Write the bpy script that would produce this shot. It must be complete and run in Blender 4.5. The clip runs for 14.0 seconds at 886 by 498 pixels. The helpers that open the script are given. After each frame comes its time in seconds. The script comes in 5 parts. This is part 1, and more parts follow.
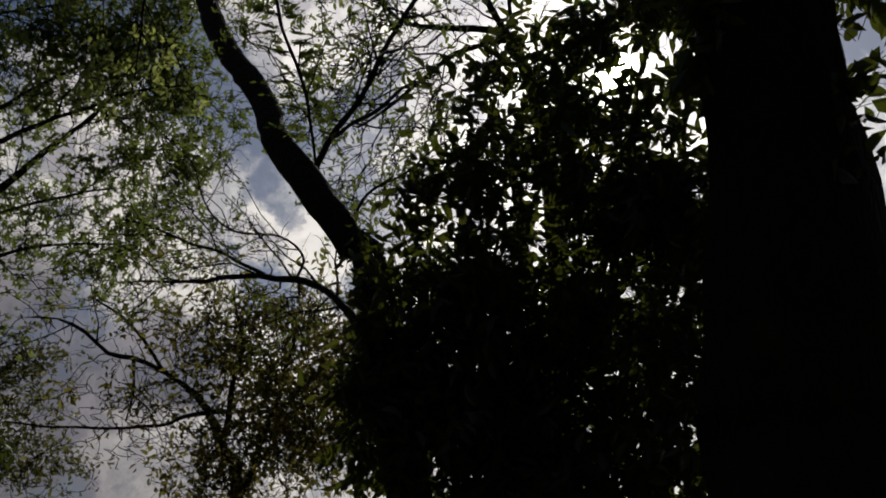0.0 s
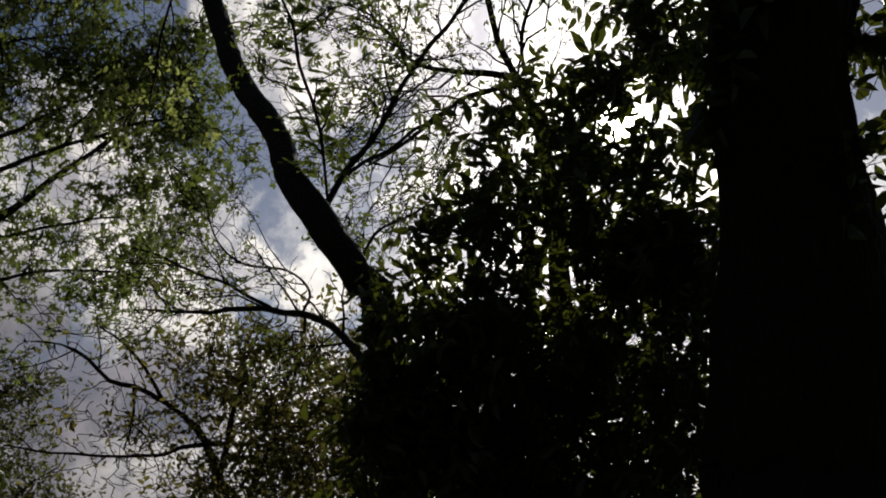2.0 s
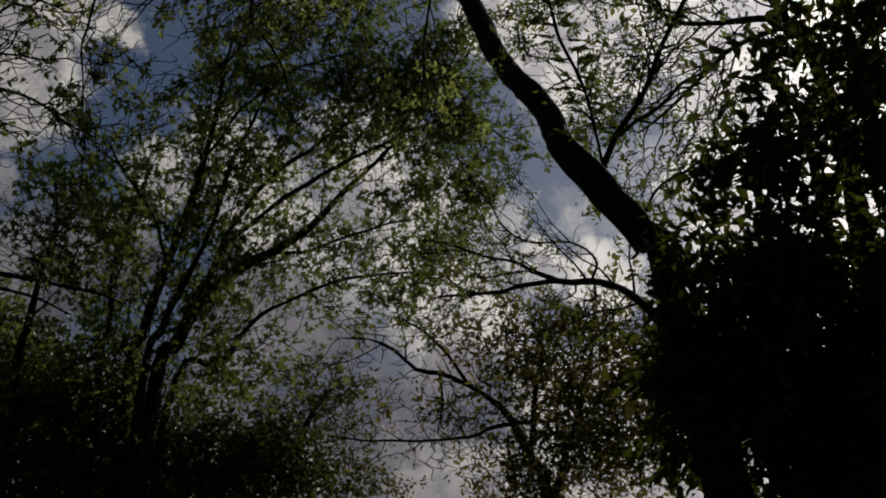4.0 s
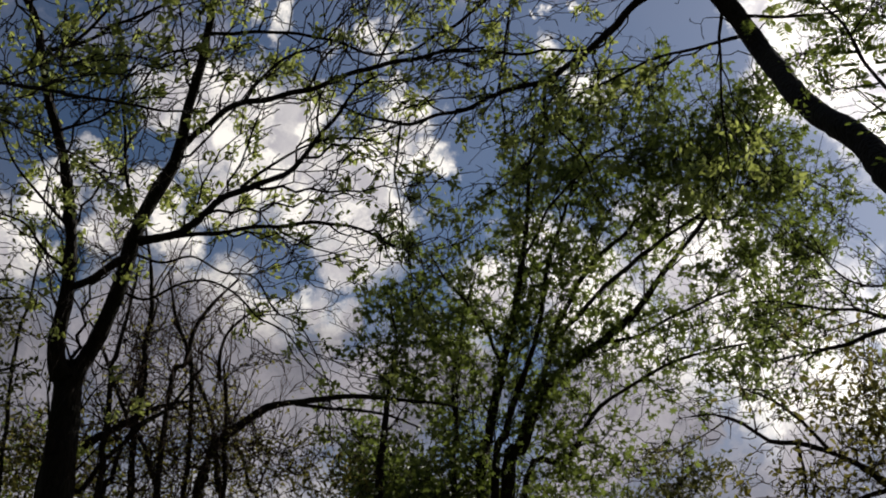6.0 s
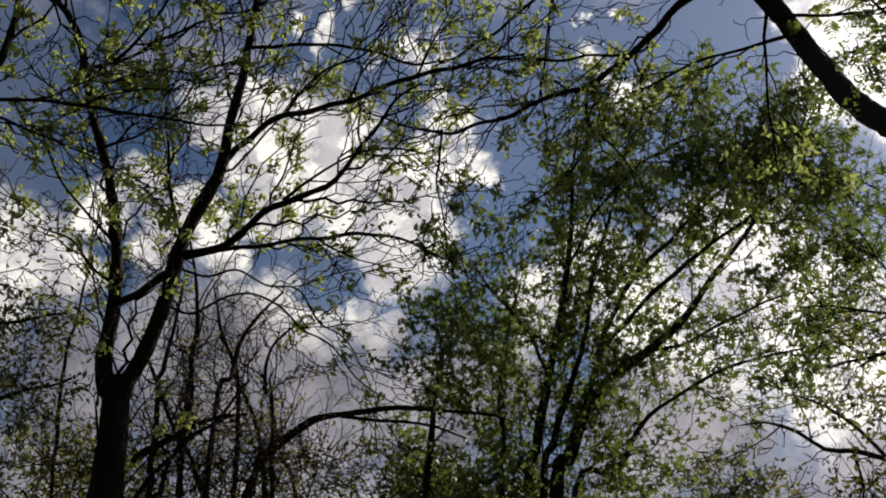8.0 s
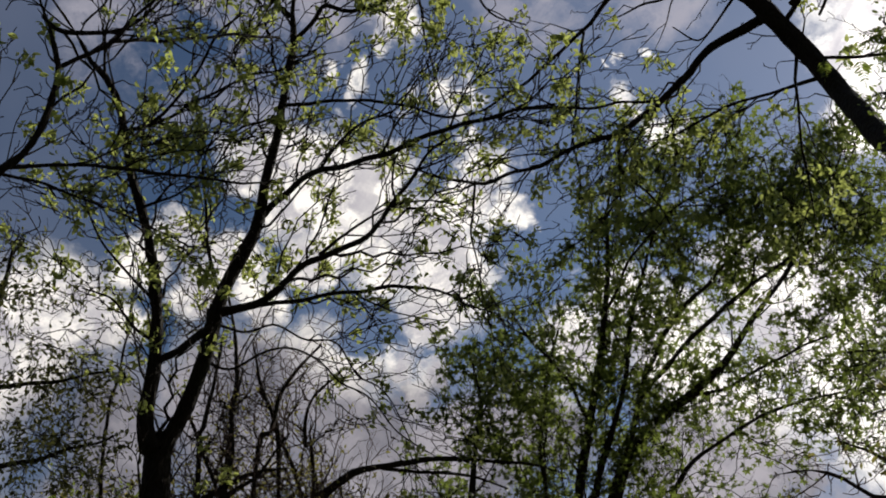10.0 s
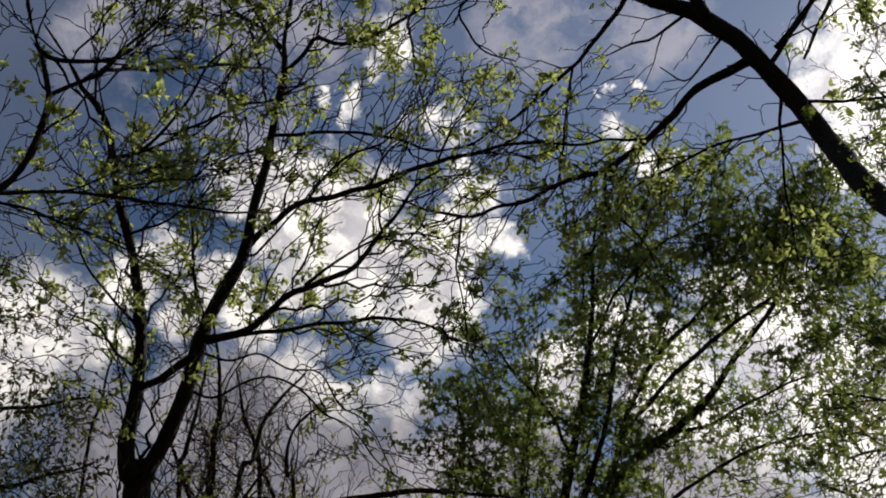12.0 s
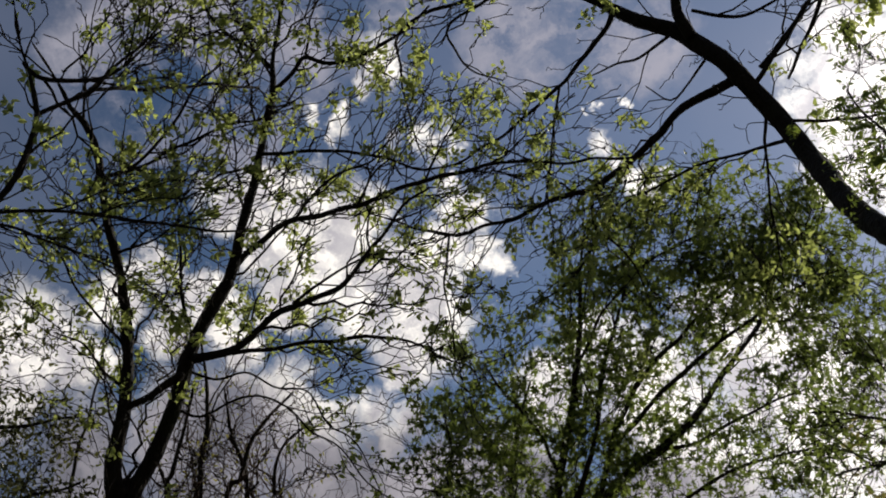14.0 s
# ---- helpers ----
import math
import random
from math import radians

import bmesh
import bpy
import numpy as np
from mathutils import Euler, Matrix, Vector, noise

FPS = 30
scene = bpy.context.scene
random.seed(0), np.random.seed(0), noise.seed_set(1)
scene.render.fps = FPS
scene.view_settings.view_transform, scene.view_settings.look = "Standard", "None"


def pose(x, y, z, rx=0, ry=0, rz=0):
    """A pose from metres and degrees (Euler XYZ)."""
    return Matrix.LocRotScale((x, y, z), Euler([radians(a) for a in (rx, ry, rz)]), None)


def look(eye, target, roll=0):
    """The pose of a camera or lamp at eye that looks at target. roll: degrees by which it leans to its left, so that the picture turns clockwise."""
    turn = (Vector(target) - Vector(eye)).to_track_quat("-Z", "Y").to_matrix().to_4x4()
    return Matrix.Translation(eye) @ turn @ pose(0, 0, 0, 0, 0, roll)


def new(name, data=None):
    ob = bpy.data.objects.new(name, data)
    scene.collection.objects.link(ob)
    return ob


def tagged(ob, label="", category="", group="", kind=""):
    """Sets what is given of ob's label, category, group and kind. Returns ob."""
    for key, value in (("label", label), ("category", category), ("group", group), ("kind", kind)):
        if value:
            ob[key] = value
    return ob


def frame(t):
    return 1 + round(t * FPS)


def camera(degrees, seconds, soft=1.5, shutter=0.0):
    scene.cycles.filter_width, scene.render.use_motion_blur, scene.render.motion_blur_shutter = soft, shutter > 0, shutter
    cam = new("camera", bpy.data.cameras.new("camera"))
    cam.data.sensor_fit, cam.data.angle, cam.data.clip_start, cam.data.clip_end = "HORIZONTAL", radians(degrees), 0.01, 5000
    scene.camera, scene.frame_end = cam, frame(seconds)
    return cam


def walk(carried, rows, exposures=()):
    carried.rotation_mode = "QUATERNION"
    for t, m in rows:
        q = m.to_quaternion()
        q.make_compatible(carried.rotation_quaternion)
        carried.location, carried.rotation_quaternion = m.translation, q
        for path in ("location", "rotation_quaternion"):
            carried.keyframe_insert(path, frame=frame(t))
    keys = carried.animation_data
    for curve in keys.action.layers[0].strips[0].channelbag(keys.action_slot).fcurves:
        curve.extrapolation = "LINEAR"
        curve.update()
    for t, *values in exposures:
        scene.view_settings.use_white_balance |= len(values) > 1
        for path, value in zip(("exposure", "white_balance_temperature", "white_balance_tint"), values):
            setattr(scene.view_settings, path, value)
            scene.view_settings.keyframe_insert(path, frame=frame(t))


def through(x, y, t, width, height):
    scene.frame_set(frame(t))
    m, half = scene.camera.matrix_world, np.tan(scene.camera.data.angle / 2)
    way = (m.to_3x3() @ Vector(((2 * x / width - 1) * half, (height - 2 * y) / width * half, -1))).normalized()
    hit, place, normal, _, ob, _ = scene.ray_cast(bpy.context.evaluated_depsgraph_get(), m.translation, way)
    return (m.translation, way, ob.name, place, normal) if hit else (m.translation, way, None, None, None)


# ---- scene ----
# camera: a phone held at eye height by somebody who turns to the left and looks up
cam = camera(45.96, 14.0, soft=1.9)
ROWS = [
    (0.00, 0.000, -0.000, 1.600, 110.01, 1.88, 0.68),
    (0.50, -0.006, 0.067, 1.644, 111.21, 0.40, 1.36),
    (1.00, -0.021, -0.020, 1.603, 111.66, 0.12, -0.13),
    (1.50, -0.029, -0.020, 1.577, 112.36, -0.49, 0.09),
    (2.00, -0.033, -0.026, 1.586, 112.27, -0.18, -0.19),
    (2.50, -0.022, -0.020, 1.564, 112.20, 0.37, 0.15),
    (3.00, -0.033, -0.041, 1.551, 112.05, 0.59, 2.51),
    (3.50, -0.041, -0.053, 1.515, 112.10, 0.64, 8.44),
    (4.00, -0.039, -0.013, 1.486, 111.94, 0.41, 16.63),
    (4.20, -0.041, -0.008, 1.480, 112.25, 0.69, 20.36),
    (4.70, -0.040, 0.002, 1.474, 113.47, 1.09, 27.28),
    (5.20, -0.038, 0.024, 1.461, 115.27, 1.15, 32.26),
    (5.75, -0.036, 0.050, 1.445, 117.02, 0.95, 35.61),
    (6.30, -0.035, 0.062, 1.438, 117.61, 0.72, 36.87),
    (6.50, -0.050, 0.078, 1.450, 117.26, 0.47, 37.18),
    (7.00, -0.061, 0.086, 1.467, 117.67, 0.35, 37.75),
    (7.50, -0.066, 0.091, 1.463, 118.20, 0.55, 37.77),
    (8.00, -0.056, 0.091, 1.455, 118.12, 0.66, 39.00),
    (8.50, -0.044, 0.102, 1.469, 119.35, 1.30, 40.09),
    (8.70, -0.044, 0.103, 1.470, 119.58, 1.17, 40.83),
    (9.40, -0.037, 0.090, 1.476, 120.02, 0.99, 41.46),
    (10.10, -0.024, 0.066, 1.487, 120.60, 0.89, 41.46),
    (10.80, -0.017, 0.054, 1.492, 121.20, 0.94, 41.13),
    (11.00, -0.004, 0.064, 1.495, 121.74, 1.11, 40.76),
    (11.50, 0.015, 0.048, 1.496, 122.65, 0.65, 39.93),
    (12.00, 0.022, 0.048, 1.505, 121.96, 0.19, 40.34),
    (12.50, 0.016, 0.050, 1.509, 121.46, -0.00, 40.91),
    (13.00, 0.011, 0.050, 1.515, 122.02, 0.45, 40.13),
    (13.50, 0.026, 0.044, 1.504, 122.58, 0.75, 39.61),
    (14.00, 0.035, 0.036, 1.501, 122.91, 0.59, 39.83),
]
STOPS = [(0.0, -0.52), (0.5, -0.52), (1.0, -0.56), (1.5, -0.28), (2.0, -0.22), (3.0, -0.2), (3.6, -0.68), (4.0, -0.86), (4.3, -0.90), (6.2, 0.51), (8.7, 0.52), (10.8, 0.56), (14.0, 0.55)]
walk(cam, [(t, pose(x, y, z, rx, ry, rz)) for t, x, y, z, rx, ry, rz in ROWS], STOPS)

# ---- sky and sun ----
SUN = Vector((0.1661, 0.8605, 0.4816)).normalized()
sun_data = bpy.data.lights.new("sun", "SUN")
sun_data.energy, sun_data.angle, sun_data.color = 3.0, radians(0.6), (1.0, 0.94, 0.84)
sun = new("sun", sun_data)
sun.matrix_world = look(SUN * 50, (0, 0, 0))


class Nodes:
    """A short hand for node trees."""

    def __init__(self, tree):
        self.tree = tree
        tree.nodes.clear()

    def add(self, kind, sockets=(), **settings):
        n = self.tree.nodes.new(kind)
        for k, v in settings.items():
            setattr(n, k, v)
        for key, v in dict(sockets).items():
            if isinstance(v, bpy.types.NodeSocket):
                self.tree.links.new(v, n.inputs[key])
            else:
                n.inputs[key].default_value = v
        return n

    def math(self, op, a, b=0.0, c=0.0, clamp=False):
        return self.add("ShaderNodeMath", {0: a, 1: b, 2: c}, operation=op, use_clamp=clamp).outputs[0]

    def vec(self, op, a, b=(0, 0, 0), out=0):
        return self.add("ShaderNodeVectorMath", {0: a, 1: b}, operation=op).outputs[out]

    def scaled(self, a, k):
        return self.add("ShaderNodeVectorMath", {0: a, "Scale": k}, operation="SCALE").outputs[0]

    def noise(self, where, scale, detail=4.0, rough=0.55, out=0):
        return self.add("ShaderNodeTexNoise", {"Vector": where, "Scale": scale, "Detail": detail, "Roughness": rough}).outputs[out]

    def ramp(self, v, a, b, lo=0.0, hi=1.0, smooth=True):
        return self.add("ShaderNodeMapRange", {"Value": v, "From Min": a, "From Max": b, "To Min": lo, "To Max": hi},
                        interpolation_type="SMOOTHSTEP" if smooth else "LINEAR").outputs[0]

    def mix(self, k, a, b, blend="MIX"):
        n = self.add("ShaderNodeMix", {0: k, 6: a, 7: b}, data_type="RGBA", blend_type=blend)
        return n.outputs[2]


# cumulus banks and the grey bases of the low ones: a direction and an angular radius each
BANKS_HIGH = [(-0.664, 0.483, 0.571, 0.027), (-0.636, 0.503, 0.585, 0.032), (-0.622, 0.534, 0.572, 0.038), (-0.648, 0.532, 0.544, 0.032), (-0.604, 0.570, 0.557, 0.038), (-0.571, 0.590, 0.571, 0.024), (-0.594, 0.608, 0.526, 0.041), (-0.566, 0.642, 0.518, 0.035), (-0.502, 0.651, 0.569, 0.026), (-0.505, 0.683, 0.528, 0.023), (-0.532, 0.652, 0.541, 0.024), (-0.571, 0.664, 0.483, 0.041), (-0.598, 0.666, 0.447, 0.028), (-0.607, 0.623, 0.494, 0.030), (-0.629, 0.574, 0.524, 0.027)]
BANKS_RIM = [(-0.152, 0.738, 0.657, 0.038), (-0.198, 0.767, 0.611, 0.027), (-0.185, 0.805, 0.563, 0.043), (-0.141, 0.775, 0.616, 0.059), (-0.705, 0.567, 0.427, 0.022), (-0.667, 0.628, 0.402, 0.027), (-0.419, 0.849, 0.321, 0.092), (-0.159, 0.788, 0.595, 0.054), (-0.587, 0.739, 0.330, 0.059), (-0.814, 0.472, 0.338, 0.051), (-0.823, 0.493, 0.282, 0.065), (-0.538, 0.770, 0.343, 0.049), (-0.611, 0.739, 0.285, 0.049), (-0.453, 0.764, 0.460, 0.032), (-0.353, 0.810, 0.468, 0.032)]
WISPS = [(-0.364, 0.674, 0.643, 0.006), (-0.355, 0.686, 0.636, 0.006), (-0.378, 0.674, 0.635, 0.004), (-0.377, 0.695, 0.613, 0.015), (-0.372, 0.709, 0.599, 0.016), (-0.362, 0.732, 0.577, 0.018), (-0.340, 0.738, 0.583, 0.011), (-0.507, 0.529, 0.681, 0.024), (-0.497, 0.547, 0.674, 0.017), (-0.528, 0.533, 0.661, 0.015), (-0.556, 0.532, 0.638, 0.013), (-0.572, 0.530, 0.626, 0.010), (-0.502, 0.597, 0.626, 0.017), (-0.484, 0.608, 0.630, 0.012), (-0.531, 0.576, 0.621, 0.011), (-0.505, 0.625, 0.596, 0.012), (-0.579, 0.507, 0.639, 0.009)]
BANKS_LOW = [(-0.634, 0.655, 0.410, 0.024), (-0.608, 0.686, 0.401, 0.017), (-0.626, 0.678, 0.386, 0.024), (-0.685, 0.596, 0.419, 0.037), (-0.673, 0.660, 0.334, 0.076), (-0.738, 0.569, 0.363, 0.081), (-0.808, 0.403, 0.430, 0.046), (-0.835, 0.383, 0.396, 0.065), (-0.795, 0.438, 0.420, 0.032), (-0.819, 0.370, 0.438, 0.027), (-0.724, 0.464, 0.510, 0.023), (-0.704, 0.510, 0.494, 0.024), (-0.754, 0.454, 0.476, 0.024), (-0.737, 0.495, 0.460, 0.030), (-0.699, 0.543, 0.466, 0.024), (-0.656, 0.565, 0.500, 0.027), (-0.318, 0.848, 0.424, 0.054), (-0.423, 0.806, 0.413, 0.059), (-0.502, 0.756, 0.420, 0.032), (-0.268, 0.894, 0.359, 0.081)]
BANKS_SUN = [(-0.124, 0.837, 0.533, 0.059), (-0.061, 0.825, 0.562, 0.065), (0.029, 0.840, 0.542, 0.092), (0.167, 0.855, 0.491, 0.151), (-0.077, 0.863, 0.500, 0.024), (-0.167, 0.920, 0.355, 0.027), (-0.114, 0.932, 0.343, 0.038), (-0.338, 0.848, 0.408, 0.049), (-0.355, 0.885, 0.302, 0.027), (-0.382, 0.863, 0.331, 0.027), (-0.242, 0.923, 0.299, 0.065), (-0.164, 0.792, 0.588, 0.054), (-0.281, 0.846, 0.453, 0.027), (-0.360, 0.920, 0.157, 0.059), (0.264, 0.902, 0.340, 0.141), (0.058, 0.935, 0.351, 0.141), (-0.179, 0.956, 0.233, 0.070), (-0.251, 0.953, 0.169, 0.070), (-0.123, 0.955, 0.271, 0.043)]
VEILS = [(-0.636, 0.385, 0.669, 0.070), (-0.621, 0.449, 0.642, 0.043), (-0.677, 0.344, 0.651, 0.043), (-0.679, 0.400, 0.616, 0.032), (-0.378, 0.600, 0.705, 0.059), (-0.317, 0.655, 0.686, 0.049), (-0.498, 0.476, 0.725, 0.065), (-0.564, 0.471, 0.679, 0.043)]
GREY = [(-0.676, 0.664, 0.319, 0.081), (-0.743, 0.575, 0.344, 0.103), (-0.598, 0.728, 0.335, 0.070), (-0.819, 0.497, 0.288, 0.108), (-0.514, 0.804, 0.298, 0.087)] + [(-0.822, 0.484, 0.300, 0.070)] + [(-0.367, 0.894, 0.257, 0.065), (-0.338, 0.916, 0.217, 0.059), (-0.418, 0.868, 0.269, 0.081), (-0.264, 0.935, 0.238, 0.049)]

world = bpy.data.worlds.new("sky")
scene.world = world
world.use_nodes = True
n = Nodes(world.node_tree)
way = n.vec("NORMALIZE", n.add("ShaderNodeTexCoord").outputs["Generated"])
sky = n.add("ShaderNodeTexSky", sky_type="NISHITA", sun_disc=False, sun_elevation=math.asin(SUN.z), sun_rotation=math.atan2(SUN.x, SUN.y),
            air_density=1.0, dust_density=0.4, ozone_density=3.0).outputs[0]
blue = n.mix(1.0, sky, (0.031, 0.0345, 0.0375, 1), "MULTIPLY")
off_sun = n.math("ARCCOSINE", n.math("MINIMUM", n.vec("DOT_PRODUCT", way, tuple(SUN), 1), 0.999999))
blue = n.mix(1.0, blue, n.ramp(off_sun, radians(38), radians(75), 1.08, 0.70), "MULTIPLY")
warp = n.vec("SUBTRACT", n.noise(way, 6.0, 5.0, 0.6, 1), (0.5, 0.5, 0.5))
fine = n.vec("SUBTRACT", n.noise(way, 24.0, 6.0, 0.65, 1), (0.5, 0.5, 0.5))
bent = n.vec("ADD", way, n.vec("ADD", n.scaled(warp, 0.06), n.scaled(fine, 0.065)))


def banks(rows, field):
    for x, y, z, r in rows:
        near = n.ramp(n.vec("DISTANCE", bent, (x, y, z), 1), r * 1.7, 0.0, smooth=False)
        field = n.math("SMOOTH_MAX", field, near, 0.08)
    return field


seen_sky = n.ramp(n.vec("DOT_PRODUCT", way, (-0.2966, 0.8460, 0.4430), 1), 0.55, 0.75, 1.0, 0.0)
thick = banks(BANKS_HIGH + BANKS_LOW + BANKS_RIM + BANKS_SUN, n.math("MULTIPLY", n.ramp(n.noise(way, 2.3, 5.0), 0.45, 0.75, 0.0, 0.55), seen_sky))
billow = n.noise(bent, 12.0, 7.0, 0.57)
height = n.add("ShaderNodeSeparateXYZ", {0: way}).outputs[2]
low = n.ramp(height, 0.40, 0.20)
thick = n.math("SMOOTH_MAX", thick, n.math("MULTIPLY", low, 0.62), 0.08)
thick = n.math("SMOOTH_MAX", thick, n.math("MULTIPLY", banks(WISPS, 0.0), 0.70), 0.05)
cover = n.ramp(n.math("ADD", thick, n.math("MULTIPLY", n.math("SUBTRACT", billow, 0.5), 0.85)), 0.20, 0.66)
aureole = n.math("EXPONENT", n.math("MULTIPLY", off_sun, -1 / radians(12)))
toward = n.scaled(n.vec("NORMALIZE", n.vec("SUBTRACT", tuple(SUN), way)), 0.022)
relief = n.math("SUBTRACT", billow, n.noise(n.vec("ADD", bent, toward), 12.0, 7.0, 0.57))
lit = n.math("ADD", n.ramp(relief, -0.10, 0.12), n.ramp(thick, 0.9, 0.4, 0.0, 0.35), clamp=True)
tone = n.mix(lit, (0.41, 0.39, 0.42, 1), (0.91, 0.86, 0.80, 1))
base = n.ramp(banks(GREY, n.math("MULTIPLY", low, n.ramp(off_sun, radians(18), radians(40), 0.0, 0.5))), 0.15, 0.55)
tone = n.mix(base, tone, n.mix(n.ramp(billow, 0.35, 0.7), (0.145, 0.142, 0.168, 1), (0.32, 0.30, 0.325, 1)))
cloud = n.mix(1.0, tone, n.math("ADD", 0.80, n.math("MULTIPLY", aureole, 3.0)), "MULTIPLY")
veil = n.mix(n.ramp(n.noise(way, 3.0, 4.0), 0.36, 0.72, 0.0, 0.35), blue, (0.15, 0.165, 0.225, 1))
streak = n.ramp(n.noise(n.vec("MULTIPLY", bent, (1.0, 1.0, 2.2)), 9.0, 6.0, 0.6), 0.34, 0.62)
veil = n.mix(n.math("MULTIPLY", streak, n.ramp(banks(VEILS, n.math("MULTIPLY", low, 0.1)), 0.1, 0.6, 0.0, 0.85)), veil, (0.27, 0.26, 0.30, 1))
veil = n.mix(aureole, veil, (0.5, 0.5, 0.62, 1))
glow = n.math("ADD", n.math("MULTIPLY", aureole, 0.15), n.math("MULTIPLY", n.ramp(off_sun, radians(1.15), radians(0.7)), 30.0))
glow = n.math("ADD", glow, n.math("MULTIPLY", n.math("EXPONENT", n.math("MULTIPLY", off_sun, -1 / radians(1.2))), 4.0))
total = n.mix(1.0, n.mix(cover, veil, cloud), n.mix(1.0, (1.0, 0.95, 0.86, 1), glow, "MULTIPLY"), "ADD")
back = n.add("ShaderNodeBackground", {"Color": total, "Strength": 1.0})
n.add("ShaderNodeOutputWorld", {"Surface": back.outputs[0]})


# ---- materials ----
def bark(name, dark, light, moss, scale=1.0):
    m = bpy.data.materials.new(name)
    m.use_nodes = True
    n = Nodes(m.node_tree)
    at = n.add("ShaderNodeTexCoord").outputs["Object"]
    long_way = n.vec("MULTIPLY", at, (1.0, 1.0, 0.22))
    grain = n.noise(long_way, 42.0 * scale, 6.0, 0.65)
    ridge = n.add("ShaderNodeTexVoronoi", {"Vector": n.vec("ADD", long_way, n.scaled(n.noise(at, 12.0, 3.0, 0.5, 1), 0.05)), "Scale": 34.0 * scale},
                  feature="DISTANCE_TO_EDGE").outputs["Distance"]
    patch = n.noise(at, 3.1, 4.0)
    col = n.mix(n.ramp(grain, 0.3, 0.75), (*dark, 1), (*light, 1))
    col = n.mix(n.ramp(patch, 0.56, 0.72, 0.0, 0.65), col, (*moss, 1))
    bump = n.add("ShaderNodeBump", {"Strength": 0.7, "Distance": 0.012, "Height": n.math("ADD", n.ramp(ridge, 0.0, 0.28), n.math("MULTIPLY", grain, 0.5))})
    b = n.add("ShaderNodeBsdfPrincipled", {"Base Color": col, "Roughness": n.ramp(grain, 0.3, 0.8, 0.78, 0.95), "Specular IOR Level": 0.12, "Normal": bump.outputs[0]})
    n.add("ShaderNodeOutputMaterial", {"Surface": b.outputs[0]})
    return m


def leaf_skin(name, dull, fresh, lit, through=0.45, rough=0.5):
    """Leaf blades: a glossy face, and the light that comes through from behind."""
    m = bpy.data.materials.new(name)
    m.use_nodes = True
    n = Nodes(m.node_tree)
    own = n.add("ShaderNodeNewGeometry").outputs["Random Per Island"]
    at = n.add("ShaderNodeTexCoord").outputs["Object"]
    mixed = n.math("MULTIPLY_ADD", n.noise(at, 1.7, 3.0), 0.9, n.math("MULTIPLY_ADD", own, 0.6, -0.3), clamp=True)
    mottle = n.noise(at, 160.0, 3.0)
    col = n.mix(mixed, (*dull, 1), (*fresh, 1))
    col = n.mix(n.ramp(mottle, 0.5, 0.8, 0.0, 0.35), col, (*[c * 0.6 for c in dull], 1))
    face = n.add("ShaderNodeBsdfPrincipled", {"Base Color": col, "Roughness": rough})
    back = n.add("ShaderNodeBsdfTranslucent", {"Color": n.mix(mixed, (*[c * 0.7 for c in lit], 1), (*lit, 1))})
    s = n.add("ShaderNodeMixShader", {0: through, 1: face.outputs[0], 2: back.outputs[0]})
    n.add("ShaderNodeOutputMaterial", {"Surface": s.outputs[0]})
    return m


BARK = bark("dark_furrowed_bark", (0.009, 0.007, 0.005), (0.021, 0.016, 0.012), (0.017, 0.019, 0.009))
BARK_GREY = bark("grey_brown_bark", (0.012, 0.009, 0.008), (0.045, 0.035, 0.028), (0.030, 0.033, 0.017), 1.4)
TWIG = bark("thin_twig_bark", (0.010, 0.008, 0.006), (0.034, 0.025, 0.020), (0.026, 0.027, 0.014), 3.0)
TWIG_RED = bark("reddish_twig_bark", (0.030, 0.018, 0.014), (0.100, 0.066, 0.052), (0.060, 0.048, 0.030), 3.0)
LEAF_MAPLE = leaf_skin("maple_leaf", (0.026, 0.040, 0.013), (0.058, 0.080, 0.025), (0.21, 0.27, 0.052), 0.58)
LEAF_YOUNG = leaf_skin("young_spring_leaf", (0.11, 0.14, 0.036), (0.19, 0.225, 0.062), (0.47, 0.53, 0.14), 0.65)
LEAF_PALE = leaf_skin("pale_spring_leaf", (0.055, 0.085, 0.018), (0.10, 0.135, 0.03), (0.26, 0.33, 0.055), 0.5)
LEAF_DARK = leaf_skin("evergreen_leaf", (0.010, 0.018, 0.005), (0.024, 0.038, 0.010), (0.16, 0.19, 0.022), 0.34, 0.5)
LEAF_BROWN = leaf_skin("brownish_bud_leaf", (0.036, 0.034, 0.013), (0.064, 0.066, 0.022), (0.30, 0.275, 0.065), 0.55)
LEAF_OLIVE = leaf_skin("olive_spring_leaf", (0.045, 0.052, 0.017), (0.080, 0.088, 0.028), (0.19, 0.195, 0.05), 0.45)
LEAF_DULL = leaf_skin("dull_summer_leaf", (0.016, 0.024, 0.007), (0.032, 0.045, 0.012), (0.09, 0.115, 0.02), 0.4)


# ---- how trees are built ----
rng = np.random.default_rng(7)


def unit(v):
    return v / np.maximum(np.linalg.norm(v, axis=-1, keepdims=True), 1e-9)


